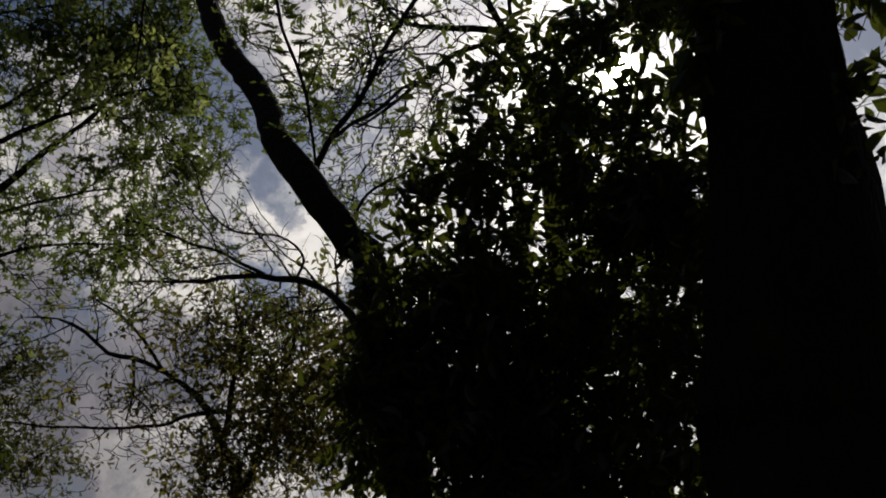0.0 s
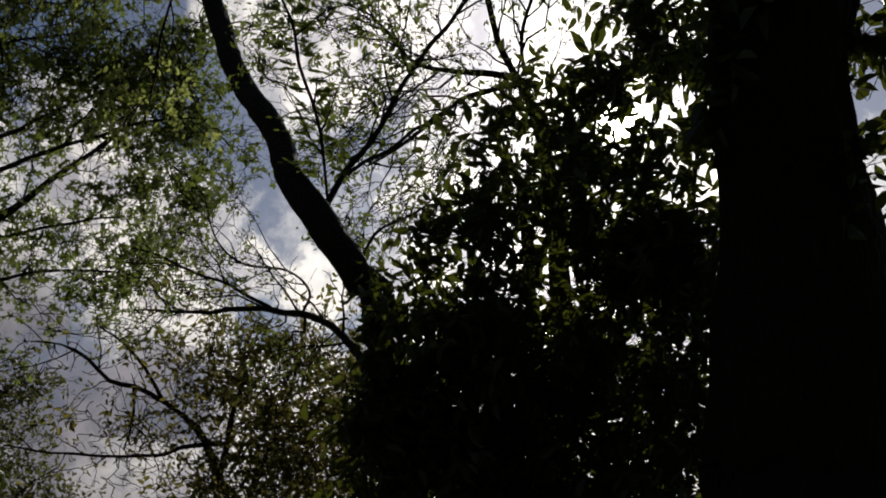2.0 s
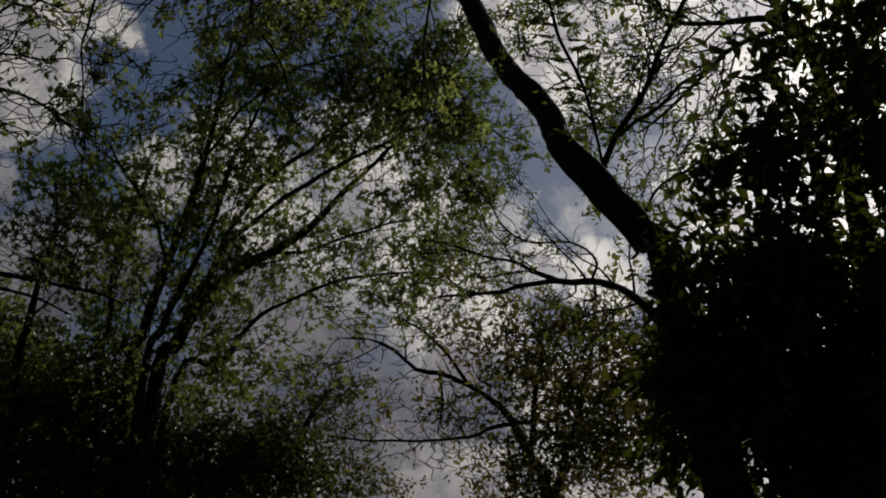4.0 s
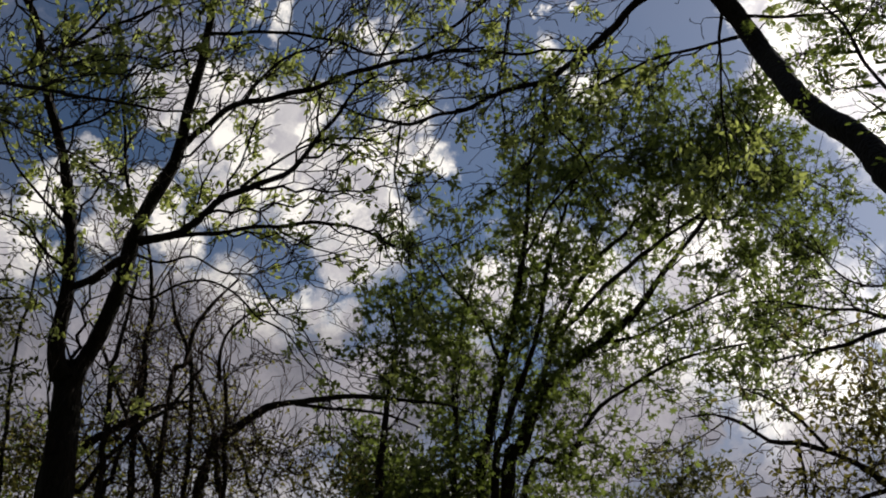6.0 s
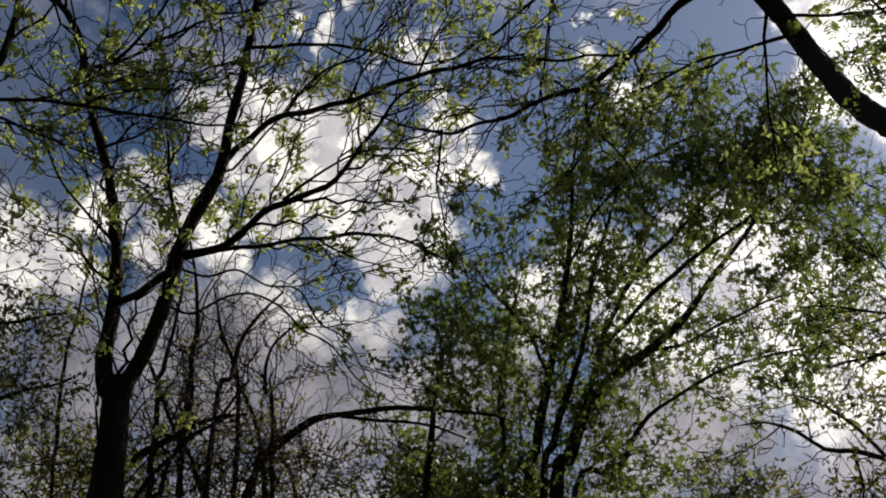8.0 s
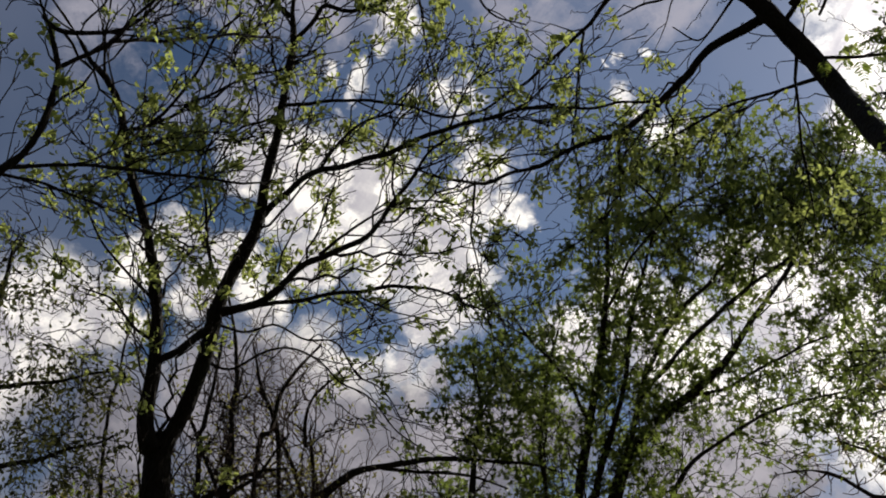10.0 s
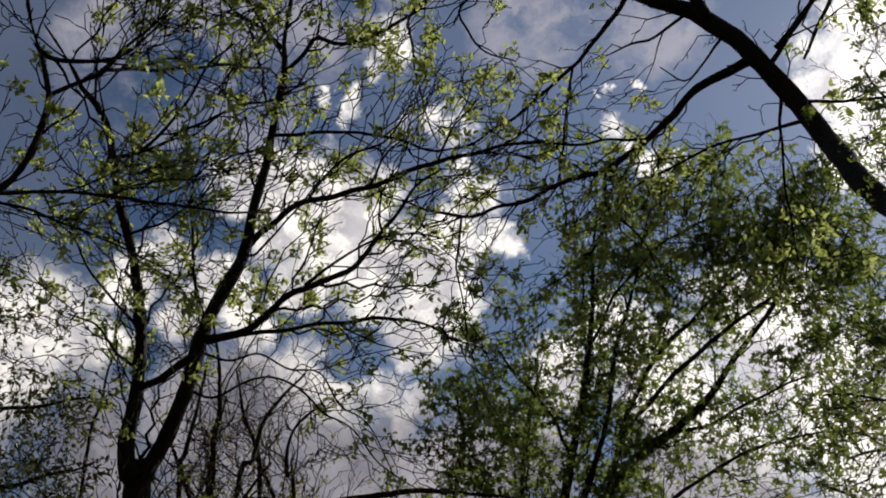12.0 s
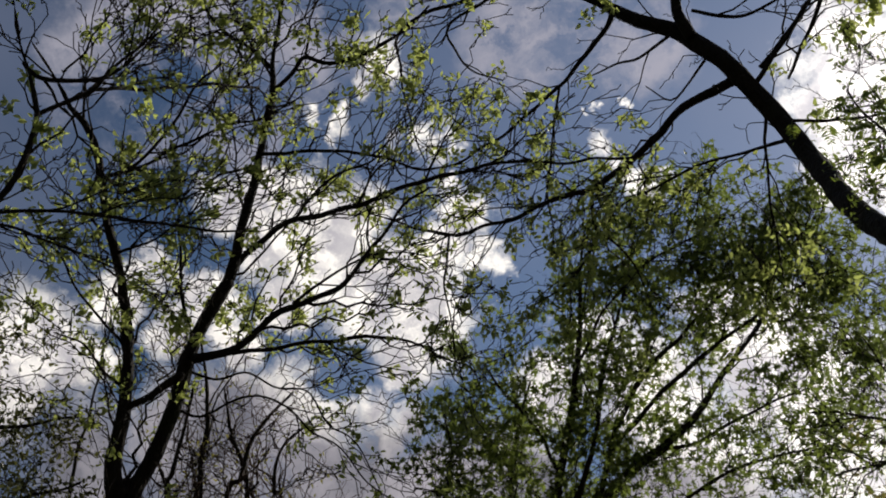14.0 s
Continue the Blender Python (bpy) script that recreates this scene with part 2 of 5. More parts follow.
class Soup:
    """Collects vertices and faces for one mesh."""

    def __init__(self):
        self.v, self.f, self.count = [], [], 0

    def put(self, v, f):
        self.v.append(v)
        self.f.append(f + self.count)
        self.count += len(v)

    def tube(self, p, r, sides):
        """A tapered tube along the points p with radii r, closed at both ends."""
        m = len(p)
        d = unit(np.gradient(p, axis=0))
        side = unit(np.cross(d, (0.31, 0.17, 0.93)))
        up = np.cross(side, d)
        a = np.arange(sides) * 2 * math.pi / sides
        ring = side[:, None] * np.cos(a)[None, :, None] + up[:, None] * np.sin(a)[None, :, None]
        v = (p[:, None] + ring * r[:, None, None]).reshape(-1, 3)
        i = np.arange(m - 1)[:, None] * sides
        j = np.arange(sides)[None, :]
        k = (j + 1) % sides
        self.put(v, np.stack([i + j, i + k, i + sides + k, i + sides + j], -1).reshape(-1, 4))

    def leaves(self, at, along, size, wide, fold=0.25, curl=0.15):
        """Pointed, folded blades of two halves each, from their stalk ends."""
        m = len(at)
        if not m:
            return
        along = unit(along)
        side = unit(np.cross(along, rng.normal(size=(m, 3))))
        top = np.cross(side, along)
        s = size[:, None]
        w = s * wide
        v = np.stack([
            at,
            at + along * s * 0.28 - side * w * 0.40 + top * w * fold,
            at + along * s * 0.62 - side * w * 0.38 + top * w * fold - top * s * curl * 0.4,
            at + along * s - top * s * curl,
            at + along * s * 0.62 + side * w * 0.38 + top * w * fold - top * s * curl * 0.4,
            at + along * s * 0.28 + side * w * 0.40 + top * w * fold,
        ], 1).reshape(-1, 3)
        i = np.arange(m)[:, None] * 6
        self.put(v, np.concatenate([i + np.array([0, 3, 2, 1]), i + np.array([0, 5, 4, 3])], 0))

    def palms(self, at, along, size, lobes=5):
        """Palmate blades: pointed lobes that spread from the stalk end, each bent down a little."""
        m = len(at)
        if not m:
            return
        along = unit(along)
        side = unit(np.cross(along, rng.normal(size=(m, 3))))
        top = np.cross(side, along)
        s = size[:, None]
        mid = at + along * s * 0.30
        ring = [mid]
        for k in range(lobes):
            a = (k - (lobes - 1) / 2) * 1.02
            reach = 0.70 - 0.10 * abs(k - (lobes - 1) / 2)
            for da, ln in ((-0.51, 0.27), (-0.16, 0.46), (0.0, reach), (0.16, 0.46)):
                d = along * math.cos(a + da) + side * math.sin(a + da)
                ring.append(mid + d * s * ln - top * s * 0.45 * ln * ln)
        a = lobes / 2 * 1.02
        ring.append(mid + (along * math.cos(a) + side * math.sin(a)) * s * 0.27)
        n_ring = len(ring)
        v = np.stack(ring, 1).reshape(-1, 3)
        i = np.arange(m)[:, None] * n_ring
        quads = []
        for k in range(lobes):
            j = 1 + 4 * k
            quads += [i + np.array([0, j, j + 1, j + 2]), i + np.array([0, j + 2, j + 3, j + 4])]
        self.put(v, np.concatenate(quads, 0))

    def mesh(self, name, material, smooth):
        me = bpy.data.meshes.new(name)
        v, f = np.concatenate(self.v), np.concatenate(self.f)
        me.from_pydata(v.tolist(), [], f.tolist())
        me.materials.append(material)
        if smooth:
            me.polygons.foreach_set("use_smooth", np.ones(len(me.polygons), bool))
        me.update()
        return me


def glide(points, step=0.06):
    """A smooth curve through (x, y, z, r) rows, with small bends and swellings."""
    q = np.array(points, float)
    ends = np.vstack([2 * q[0] - q[1], q, 2 * q[-1] - q[-2]])
    out = []
    for i in range(1, len(ends) - 2):
        a, b, c, d = ends[i - 1:i + 3]
        m = max(2, int(np.linalg.norm(c[:3] - b[:3]) / step))
        t = (np.arange(m) / m)[:, None]
        out.append(0.5 * (2 * b + (c - a) * t + (2 * a - 5 * b + 4 * c - d) * t ** 2 + (3 * b - a - 3 * c + d) * t ** 3))
    out.append(q[-1:])
    out = np.vstack(out)
    out[:, 3] = np.maximum(out[:, 3], 0.0015)
    return out


class Tree:
    """One tree or shrub: an empty at its foot with trunk, limbs, twigs and leaves under it."""

    def __init__(self, name, label, category, foot, bark_skin, twig_skin=None, group=""):
        self.ob = tagged(new(name), label, category, group)
        self.foot = Vector(foot)
        self.ob.location = self.foot
        self.bark, self.twig_skin = bark_skin, twig_skin or bark_skin
        self.nodes = np.zeros((60000, 4))
        self.count = 0
        self.twigs = Soup()
        self.tips, self.limbs = [], []

    def part(self, name, me, label="", kind="", host=None):
        me.transform(Matrix.Translation(-self.foot))
        ob = new(name, me)
        ob.parent = host or self.ob
        return tagged(ob, label, kind=kind)

    def keep(self, p, r):
        m = min(len(p), len(self.nodes) - self.count)
        self.nodes[self.count:self.count + m, :3] = p[:m]
        self.nodes[self.count:self.count + m, 3] = r[:m]
        self.count += m

    def limb(self, points, name="limb", sides=10, rough=0.10, label=""):
        g = glide(points, max(0.035, min(0.08, points[0][3] * 1.2)))
        p, r = g[:, :3], g[:, 3].copy()
        s = np.arange(len(p)) * 0.4
        r *= 1 + rough * np.array([noise.noise((x, points[0][0] * 7, points[0][2])) for x in s])
        wob = np.array([noise.noise_vector((x * 0.45, points[0][1] * 5, 3.0)) for x in s])
        p = p + wob * np.where(r > 0.03, r * 0.25, r * 0.5 + 0.014)[:, None] * np.minimum(1.0, np.arange(len(p)) / 4.0)[:, None]
        so = Soup()
        so.tube(p, r, sides)
        so.tube(np.vstack([p[-1], p[-1] + (p[-1] - p[-2]) * 0.3]), np.array([r[-1], r[-1] * 0.1]), sides)
        me = so.mesh(name, self.bark, True)
        tex = np.array([noise.noise(Vector(v.co) * 30.0) for v in me.vertices]) if points[0][3] > 0.03 else None
        if tex is not None:
            for v, k in zip(me.vertices, tex):
                v.co += v.normal * float(k) * 0.10 * points[0][3]
        self.keep(p, r)
        self.limbs.append((p, r, self.part(name, me, label)))
        return p

    def twig(self, a, b, r0, arch=0.12, wander=0.12, droop=0.0, sides=4, r1=0.0012):
        """One bent twig from a to b; its own nodes can carry more twigs."""
        d = b - a
        ln = float(np.linalg.norm(d))
        m = int(min(14, 4 + ln / 0.09))
        t = np.linspace(0, 1, m)[:, None]
        off = rng.normal(size=3) * wander * ln
        p = a + d * t + off * np.sin(math.pi * t) + np.array((0, 0, arch * ln)) * np.sin(math.pi * t) - np.array((0, 0, droop * ln)) * t ** 2
        p[1:] += rng.normal(size=(m - 1, 3)) * 0.03 * min(ln, 0.6) ** 0.7
        r = r0 + (r1 - r0) * t[:, 0] ** 0.8
        self.twigs.tube(p, r, sides)
        self.keep(p[1:], r[1:])
        return p

    def crown(self, balls, arch=0.12, wander=0.12, droop=0.0, thick=0.010, spread=0.55, keep_tips=True, reach=3.0, r1=0.0012):
        """Twigs that run from the nearest wood out to places spread through ellipsoids (x, y, z, a, b, c, count)."""
        aims = []
        for x, y, z, a, b, c, k in balls:
            q = unit(rng.normal(size=(int(k), 3))) * (rng.random((int(k), 1)) ** spread)
            aims.append(q * (a, b, c) + (x, y, z))
        aims = np.vstack(aims)
        near = np.min(np.linalg.norm(aims[:, None] - self.nodes[None, :self.count:3, :3], axis=2), axis=1)
        for i in np.argsort(near):
            b = aims[i]
            s = self.nodes[:self.count]
            dv = b - s[:, :3]
            dist = np.linalg.norm(dv, axis=1)
            cost = dist * (1 + 0.5 * np.clip(-dv[:, 2] / np.maximum(dist, 1e-6), 0, 1)) + 0.25 * (s[:, 3] < 0.0016)
            j = int(np.argmin(cost))
            if dist[j] < 0.05 or dist[j] > reach:
                continue
            r0 = min(s[j, 3] * 0.8, thick * min(1.0, 0.25 + dist[j] * 0.7))
            p = self.twig(s[j, :3].copy(), b, max(r0, r1), arch, wander, droop, r1=r1)
            if keep_tips:
                self.tips.append(p)

    def skirt(self, count, wide, tall):
        """Low growth round the foot."""
        x, y = self.foot.x, self.foot.y
        self.crown([(x, y, tall * 0.52, wide, wide * 0.8, tall * 0.5, count)], thick=0.008)

    def grow(self, path, radii, level, gap, ln, r1=0.0024, start=0.12, lift=0.15, lean_out=0.75, shrink=0.36, host=None):
        """Side branches to both sides of a branch in turn, and theirs, ever thinner."""
        seg = np.linalg.norm(np.diff(path, axis=0), axis=1)
        along = np.concatenate([[0], np.cumsum(seg)])
        total = along[-1]
        at = total * start + gap * rng.random()
        turn = rng.uniform(0, 6.28)
        while at < total:
            k = min(int(np.searchsorted(along, at)), len(path) - 1)
            d = unit(path[k] - path[max(k - 1, 0)])
            side = unit(np.cross(d, (0.2, 0.1, 0.97)))
            up = np.cross(side, d)
            turn += math.pi + rng.normal() * 0.7
            out = side * math.cos(turn) + up * math.sin(turn)
            way_out = unit(d * rng.uniform(0.5, 1.1) + out * lean_out + np.array((0, 0, lift)))
            size = ln * rng.uniform(0.45, 1.25) * (1 - 0.45 * at / total)
            r0 = min(radii[k] * 0.66, r1 + 0.001 + 0.008 * size)
            m = int(np.clip(size / 0.07, 4, 16))
            t = np.linspace(0, 1, m)[:, None]
            bow = (d * 0.22 + np.array((0, 0, lift * 0.4)) + rng.normal(size=3) * 0.12) * size
            p = path[k] + way_out * size * t + bow * t ** 2
            zig = np.cross(way_out, rng.normal(size=3)) * 0.021 * min(size, 0.7) ** 0.5
            p[1:] += zig * ((-1.0) ** np.arange(1, m))[:, None] + rng.normal(size=(m - 1, 3)) * 0.014 * min(size, 0.6) ** 0.5
            r = max(r0, r1) + (r1 - max(r0, r1)) * t[:, 0] ** 0.85
            if level > 2:
                own = Soup()
                own.tube(p, r, 5)
                self.part("branch", own.mesh("branch", self.twig_skin, True), host=host)
            else:
                self.twigs.tube(p, r, 4 if level > 1 else 3)
            self.keep(p[1:], r[1:])
            self.tips.append(p)
            if level > 1:
                self.grow(p, r, level - 1, gap * 0.62, ln * shrink, r1, 0.2, lift, lean_out, shrink)
            at += gap * rng.uniform(0.6, 1.4)

    def grow_on(self, paths, level, gap, ln, **more):
        for p, r, ob in paths:
            self.grow(p, r, level, gap, ln, host=ob, **more)

    def sprigs(self, per, ln, back=0.5, lift=0.3, r=0.0014):
        """Short side shoots on the twigs."""
        for p in list(self.tips):
            m = len(p)
            for _ in range(rng.poisson(per)):
                k = rng.integers(int(m * (1 - back)), m)
                d = unit(unit(p[k] - p[max(k - 1, 0)]) + rng.normal(size=3) * 0.8 + (0, 0, lift))
                self.tips.append(self.twig(p[k], p[k] + d * ln * rng.uniform(0.5, 1.4), r, sides=3))

    def foliage(self, skin, per, size, wide, last=0.6, hang=0.3, loose=0.02, label="", name="foliage", tuft=1, fold=0.25, single=0, lobed=0):
        """Leaves along the outer part of every kept twig; some of them as parts of their own."""
        at, al = [], []
        for p in self.tips:
            m = len(p)
            k = rng.poisson(per)
            for _ in range(k):
                i = int(m - 1 - (rng.random() ** 1.4) * last * (m - 1))
                d = unit(p[i] - p[max(i - 1, 0)])
                for _ in range(tuft):
                    at.append(p[i] + rng.normal(size=3) * loose)
                    al.append(d * 0.5 + rng.normal(size=3) * 0.7 - np.array((0, 0, hang)))
        so = Soup()
        at, al = np.array(at), np.array(al)
        scale = size * rng.uniform(0.6, 1.25, len(at))
        if single:
            one = Soup()
            one.leaves(np.zeros((1, 3)), np.array([[0.0, 1.0, 0.0]]), np.ones(1), wide, fold)
            me = one.mesh("leaf", skin, False)
            pick = np.argsort(at[:, 1] - 0.6 * at[:, 2])[:single]
            for i in pick:
                d = Vector(al[i]).normalized()
                ob = new("leaf", me)
                ob.parent = self.ob
                ob.matrix_basis = Matrix.LocRotScale(Vector(at[i]) - self.foot, d.to_track_quat("Y", "Z"), Vector((1, 1, 1)) * float(scale[i]))
            rest = np.setdiff1d(np.arange(len(at)), pick)
            at, al, scale = at[rest], al[rest], scale[rest]
        if lobed:
            so.palms(at, al, scale, lobed)
        else:
            so.leaves(at, al, scale, wide, fold)
        return self.part(name, so.mesh(name, skin, False), label, "stuff")

    def finish(self, label=""):
        if self.twigs.count:
            self.part("twig_mass", self.twigs.mesh("twig_mass", self.twig_skin, True), label, "stuff")


def compound_leaf(skin):
    """A feather-like leaf: a bowed stalk with seven pairs of leaflets and one at its end, one metre long."""
    so = Soup()
    t = np.linspace(0, 1, 8)
    stalk = np.stack([0 * t, t, -0.14 * t ** 2], 1)
    so.tube(stalk, 0.010 - 0.006 * t, 4)
    at, al = [], []
    for k in range(7):
        u = 0.22 + 0.1 * k
        for sgn in (-1, 1):
            at.append((0, u, -0.14 * u * u))
            al.append((sgn * 1.0, 0.55, -0.12))
    at.append(stalk[-1])
    al.append((0, 1, -0.2))
    m = len(at)
    so.leaves(np.array(at), np.array(al), np.full(m, 0.30) * (0.75 + 0.25 * np.sin(np.arange(m) * 0.4)), 0.42, 0.1)
    return so.mesh("compound_leaf", skin, False)


def feather(tree, host, me, path, count, ln, first=0.1):
    """Compound leaves set in turn along a shoot."""
    for k in range(count):
        u = first + (1 - first) * (k + rng.random() * 0.5) / count
        i = min(int(u * (len(path) - 1)), len(path) - 2)
        d = unit(path[i + 1] - path[i])
        side = unit(np.cross(d, (0.5, -0.8, 0.1))) * (-1) ** k
        w = Vector(d * 0.45 + side * 0.9 + rng.normal(size=3) * 0.22 - np.array((0, 0, 0.15))).normalized()
        ob = new("compound_leaf", me)
        ob.parent = host
        ob.matrix_basis = Matrix.LocRotScale(Vector(path[i]) - tree.foot, w.to_track_quat("Y", "Z") @ Euler((0, rng.uniform(-0.8, 0.8), 0)).to_quaternion(),
                                             Vector((1, 1, 1)) * ln * rng.uniform(0.7, 1.2))


# ---- ground ----
m = bpy.data.materials.new("woodland_floor")
m.use_nodes = True
n = Nodes(m.node_tree)
at = n.add("ShaderNodeTexCoord").outputs["Object"]
col = n.mix(n.ramp(n.noise(at, 0.35, 5.0), 0.4, 0.6), (0.045, 0.06, 0.018, 1), (0.075, 0.055, 0.035, 1))
col = n.mix(n.ramp(n.noise(at, 38.0, 6.0), 0.45, 0.75, 0.0, 0.8), col, (0.03, 0.022, 0.014, 1))
b = n.add("ShaderNodeBsdfPrincipled", {"Base Color": col, "Roughness": 0.95,
          "Normal": n.add("ShaderNodeBump", {"Strength": 0.6, "Distance": 0.03, "Height": n.noise(at, 30.0, 6.0)}).outputs[0]})
n.add("ShaderNodeOutputMaterial", {"Surface": b.outputs[0]})
bm = bmesh.new()
rings = [0.0, 1, 2, 3, 4.5, 6, 8, 11, 15, 22, 40, 90, 250, 900, 2500]
rows_v = []
for r in rings[1:]:
    rows_v.append([bm.verts.new((r * math.cos(a * math.pi / 24), r * math.sin(a * math.pi / 24),
                   0.10 * noise.noise((r * math.cos(a * math.pi / 24) * 0.4, r * math.sin(a * math.pi / 24) * 0.4, 0)) - 0.02)) for a in range(48)])
middle = bm.verts.new((0, 0, 0))
for a in range(48):
    bm.faces.new((middle, rows_v[0][a], rows_v[0][(a + 1) % 48]))
    for u, w in zip(rows_v, rows_v[1:]):
        bm.faces.new((u[a], w[a], w[(a + 1) % 48], u[(a + 1) % 48]))
me = bpy.data.meshes.new("ground")
bm.to_mesh(me)
me.materials.append(m)
for p in me.polygons:
    p.use_smooth = True
tagged(new("ground", me), "woodland floor of soil, leaf litter and patchy grass", "ground", kind="structure")


def foot_of(points):
    return (points[0][0], points[0][1], 0.0)


# ---- the leaning tree, near, whose bough reaches over to the left ----
trunk_a = [(0.14, 3.14, -0.10, 0.1200), (-0.21, 3.24, 2.52, 0.0607), (-0.30, 3.25, 2.80, 0.0530), (-0.36, 3.30, 2.92, 0.0565), (-0.44, 3.35, 3.05, 0.0600), (-0.52, 3.44, 3.20, 0.0593), (-0.62, 3.56, 3.38, 0.0526), (-0.69, 3.73, 3.59, 0.0512), (-0.80, 3.92, 3.83, 0.0547), (-0.96, 4.18, 4.13, 0.0541), (-1.08, 4.43, 4.44, 0.0540), (-1.20, 4.68, 4.77, 0.0565), (-1.33, 4.90, 5.12, 0.0587)]
trunk_b = [(-1.44, 4.87, 5.43, 0.0561), (-1.52, 4.77, 5.63, 0.0552), (-1.61, 4.67, 5.83, 0.0558), (-1.71, 4.61, 5.97, 0.0532), (-1.81, 4.55, 6.09, 0.0489), (-2.05, 4.40, 6.25, 0.0396), (-2.22, 4.24, 6.41, 0.0333), (-2.42, 4.06, 6.58, 0.0270), (-2.68, 3.75, 6.77, 0.0204)]
shoot_pts = [(-0.45, 3.45, 3.20, 0.0052), (-0.48, 3.46, 3.42, 0.0064), (-0.53, 3.47, 3.60, 0.0066), (-0.58, 3.48, 3.78, 0.0068), (-0.63, 3.49, 3.97, 0.0058), (-0.68, 3.49, 4.13, 0.0048), (-0.72, 3.51, 4.28, 0.0037)]
spray_pts = [(-1.33, 4.78, 5.26, 0.0101), (-1.11, 4.82, 5.17, 0.0083), (-0.96, 4.81, 5.11, 0.0066), (-0.77, 4.81, 5.05, 0.0049)]
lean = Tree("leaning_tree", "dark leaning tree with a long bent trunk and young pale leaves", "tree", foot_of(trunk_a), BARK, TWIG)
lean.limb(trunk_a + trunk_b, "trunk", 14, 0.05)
lean.limb([(-1.61, 4.79, 5.73, 0.0312), (-1.82, 4.79, 5.72, 0.0286), (-2.00, 4.80, 5.71, 0.0259), (-2.17, 4.85, 5.64, 0.0246), (-2.38, 4.88, 5.56, 0.0219), (-2.57, 4.89, 5.53, 0.0206), (-2.71, 4.90, 5.50, 0.0193), (-2.93, 4.84, 5.51, 0.0149), (-3.24, 4.75, 5.45, 0.0135), (-3.44, 4.70, 5.44, 0.0121), (-3.63, 4.64, 5.43, 0.0122), (-3.82, 4.51, 5.48, 0.0092), (-3.97, 4.39, 5.55, 0.0077), (-4.12, 4.26, 5.64, 0.0062)], "limb", 8)
lean.limb([(-2.73, 4.94, 5.52, 0.0134), (-2.79, 5.04, 5.40, 0.0120), (-2.81, 5.10, 5.33, 0.0105), (-2.92, 5.14, 5.22, 0.0090), (-3.05, 5.16, 5.11, 0.0075), (-3.22, 5.14, 5.03, 0.0060), (-3.36, 5.10, 4.98, 0.0045)], "limb", 8)
lean.limb([(-2.81, 5.12, 5.34, 0.0090), (-2.74, 5.25, 5.24, 0.0075), (-2.71, 5.35, 5.14, 0.0060), (-2.71, 5.46, 5.02, 0.0045)], "limb", 8)
lean.limb([(-2.39, 4.91, 5.61, 0.0103), (-2.62, 4.84, 5.68, 0.0089), (-2.81, 4.82, 5.72, 0.0090), (-2.99, 4.76, 5.79, 0.0091), (-3.24, 4.65, 5.86, 0.0077), (-3.39, 4.55, 5.98, 0.0062)], "limb", 8)
lean.limb([(-1.45, 4.99, 5.31, 0.0125), (-1.65, 4.97, 5.33, 0.0098), (-1.82, 4.96, 5.35, 0.0084), (-2.06, 4.93, 5.36, 0.0085), (-2.29, 4.91, 5.33, 0.0071), (-2.48, 4.90, 5.31, 0.0058), (-2.67, 4.92, 5.24, 0.0043)], "limb", 8)
lean.limb([(-1.49, 4.87, 5.45, 0.0111), (-1.62, 5.04, 5.16, 0.0083), (-1.71, 5.22, 4.86, 0.0069), (-1.75, 5.33, 4.66, 0.0042)], "limb", 8)
lean.limb([(-1.49, 4.78, 5.62, 0.0167), (-1.29, 4.74, 5.76, 0.0140), (-1.15, 4.71, 5.86, 0.0112), (-0.97, 4.65, 6.00, 0.0070)], "limb", 8)
lean.limb([(-1.72, 4.55, 5.98, 0.0371), (-1.74, 4.46, 6.12, 0.0344), (-1.71, 4.38, 6.25, 0.0288), (-1.73, 4.19, 6.45, 0.0203)], "limb", 8)
lean.limb([(-2.09, 4.31, 6.27, 0.0204), (-2.18, 4.40, 6.26, 0.0177), (-2.36, 4.47, 6.23, 0.0164), (-2.62, 4.54, 6.14, 0.0136), (-2.87, 4.57, 6.08, 0.0122), (-3.12, 4.58, 6.02, 0.0108), (-3.40, 4.57, 5.96, 0.0094), (-3.66, 4.52, 5.92, 0.0063)], "limb", 8)
lean.limb([(-2.67, 4.55, 6.12, 0.0091), (-2.82, 4.68, 5.93, 0.0076), (-2.96, 4.80, 5.74, 0.0076), (-3.05, 4.90, 5.58, 0.0061), (-3.10, 5.03, 5.42, 0.0046), (-3.18, 5.10, 5.30, 0.0031)], "limb", 8)
lean.limb([(-1.43, 4.77, 5.71, 0.0169), (-1.28, 4.76, 5.81, 0.0141), (-1.11, 4.73, 5.93, 0.0142), (-0.97, 4.69, 6.03, 0.0114), (-0.81, 4.64, 6.16, 0.0071)], "limb", 8)
lean.limb([(-1.31, 4.84, 5.60, 0.0084), (-1.17, 4.78, 5.73, 0.0112), (-1.00, 4.69, 5.89, 0.0126), (-0.85, 4.59, 6.05, 0.0084)], "limb", 8)
lean.limb(spray_pts, "limb", 8)
spray = lean.limbs[-1][2]
lean.limb([(-1.68, 4.53, 6.16, 0.0101), (-1.55, 4.59, 6.09, 0.0115), (-1.39, 4.63, 6.02, 0.0100), (-1.22, 4.62, 6.01, 0.0085), (-0.99, 4.59, 6.02, 0.0056)], "limb", 8)
lean.limb([(-2.45, 4.08, 6.54, 0.0179), (-2.91, 3.85, 6.52, 0.0135), (-3.32, 3.71, 6.43, 0.0106), (-3.46, 3.88, 6.25, 0.0076), (-3.59, 4.13, 6.00, 0.0061), (-3.63, 4.31, 5.86, 0.0046)], "limb", 8)
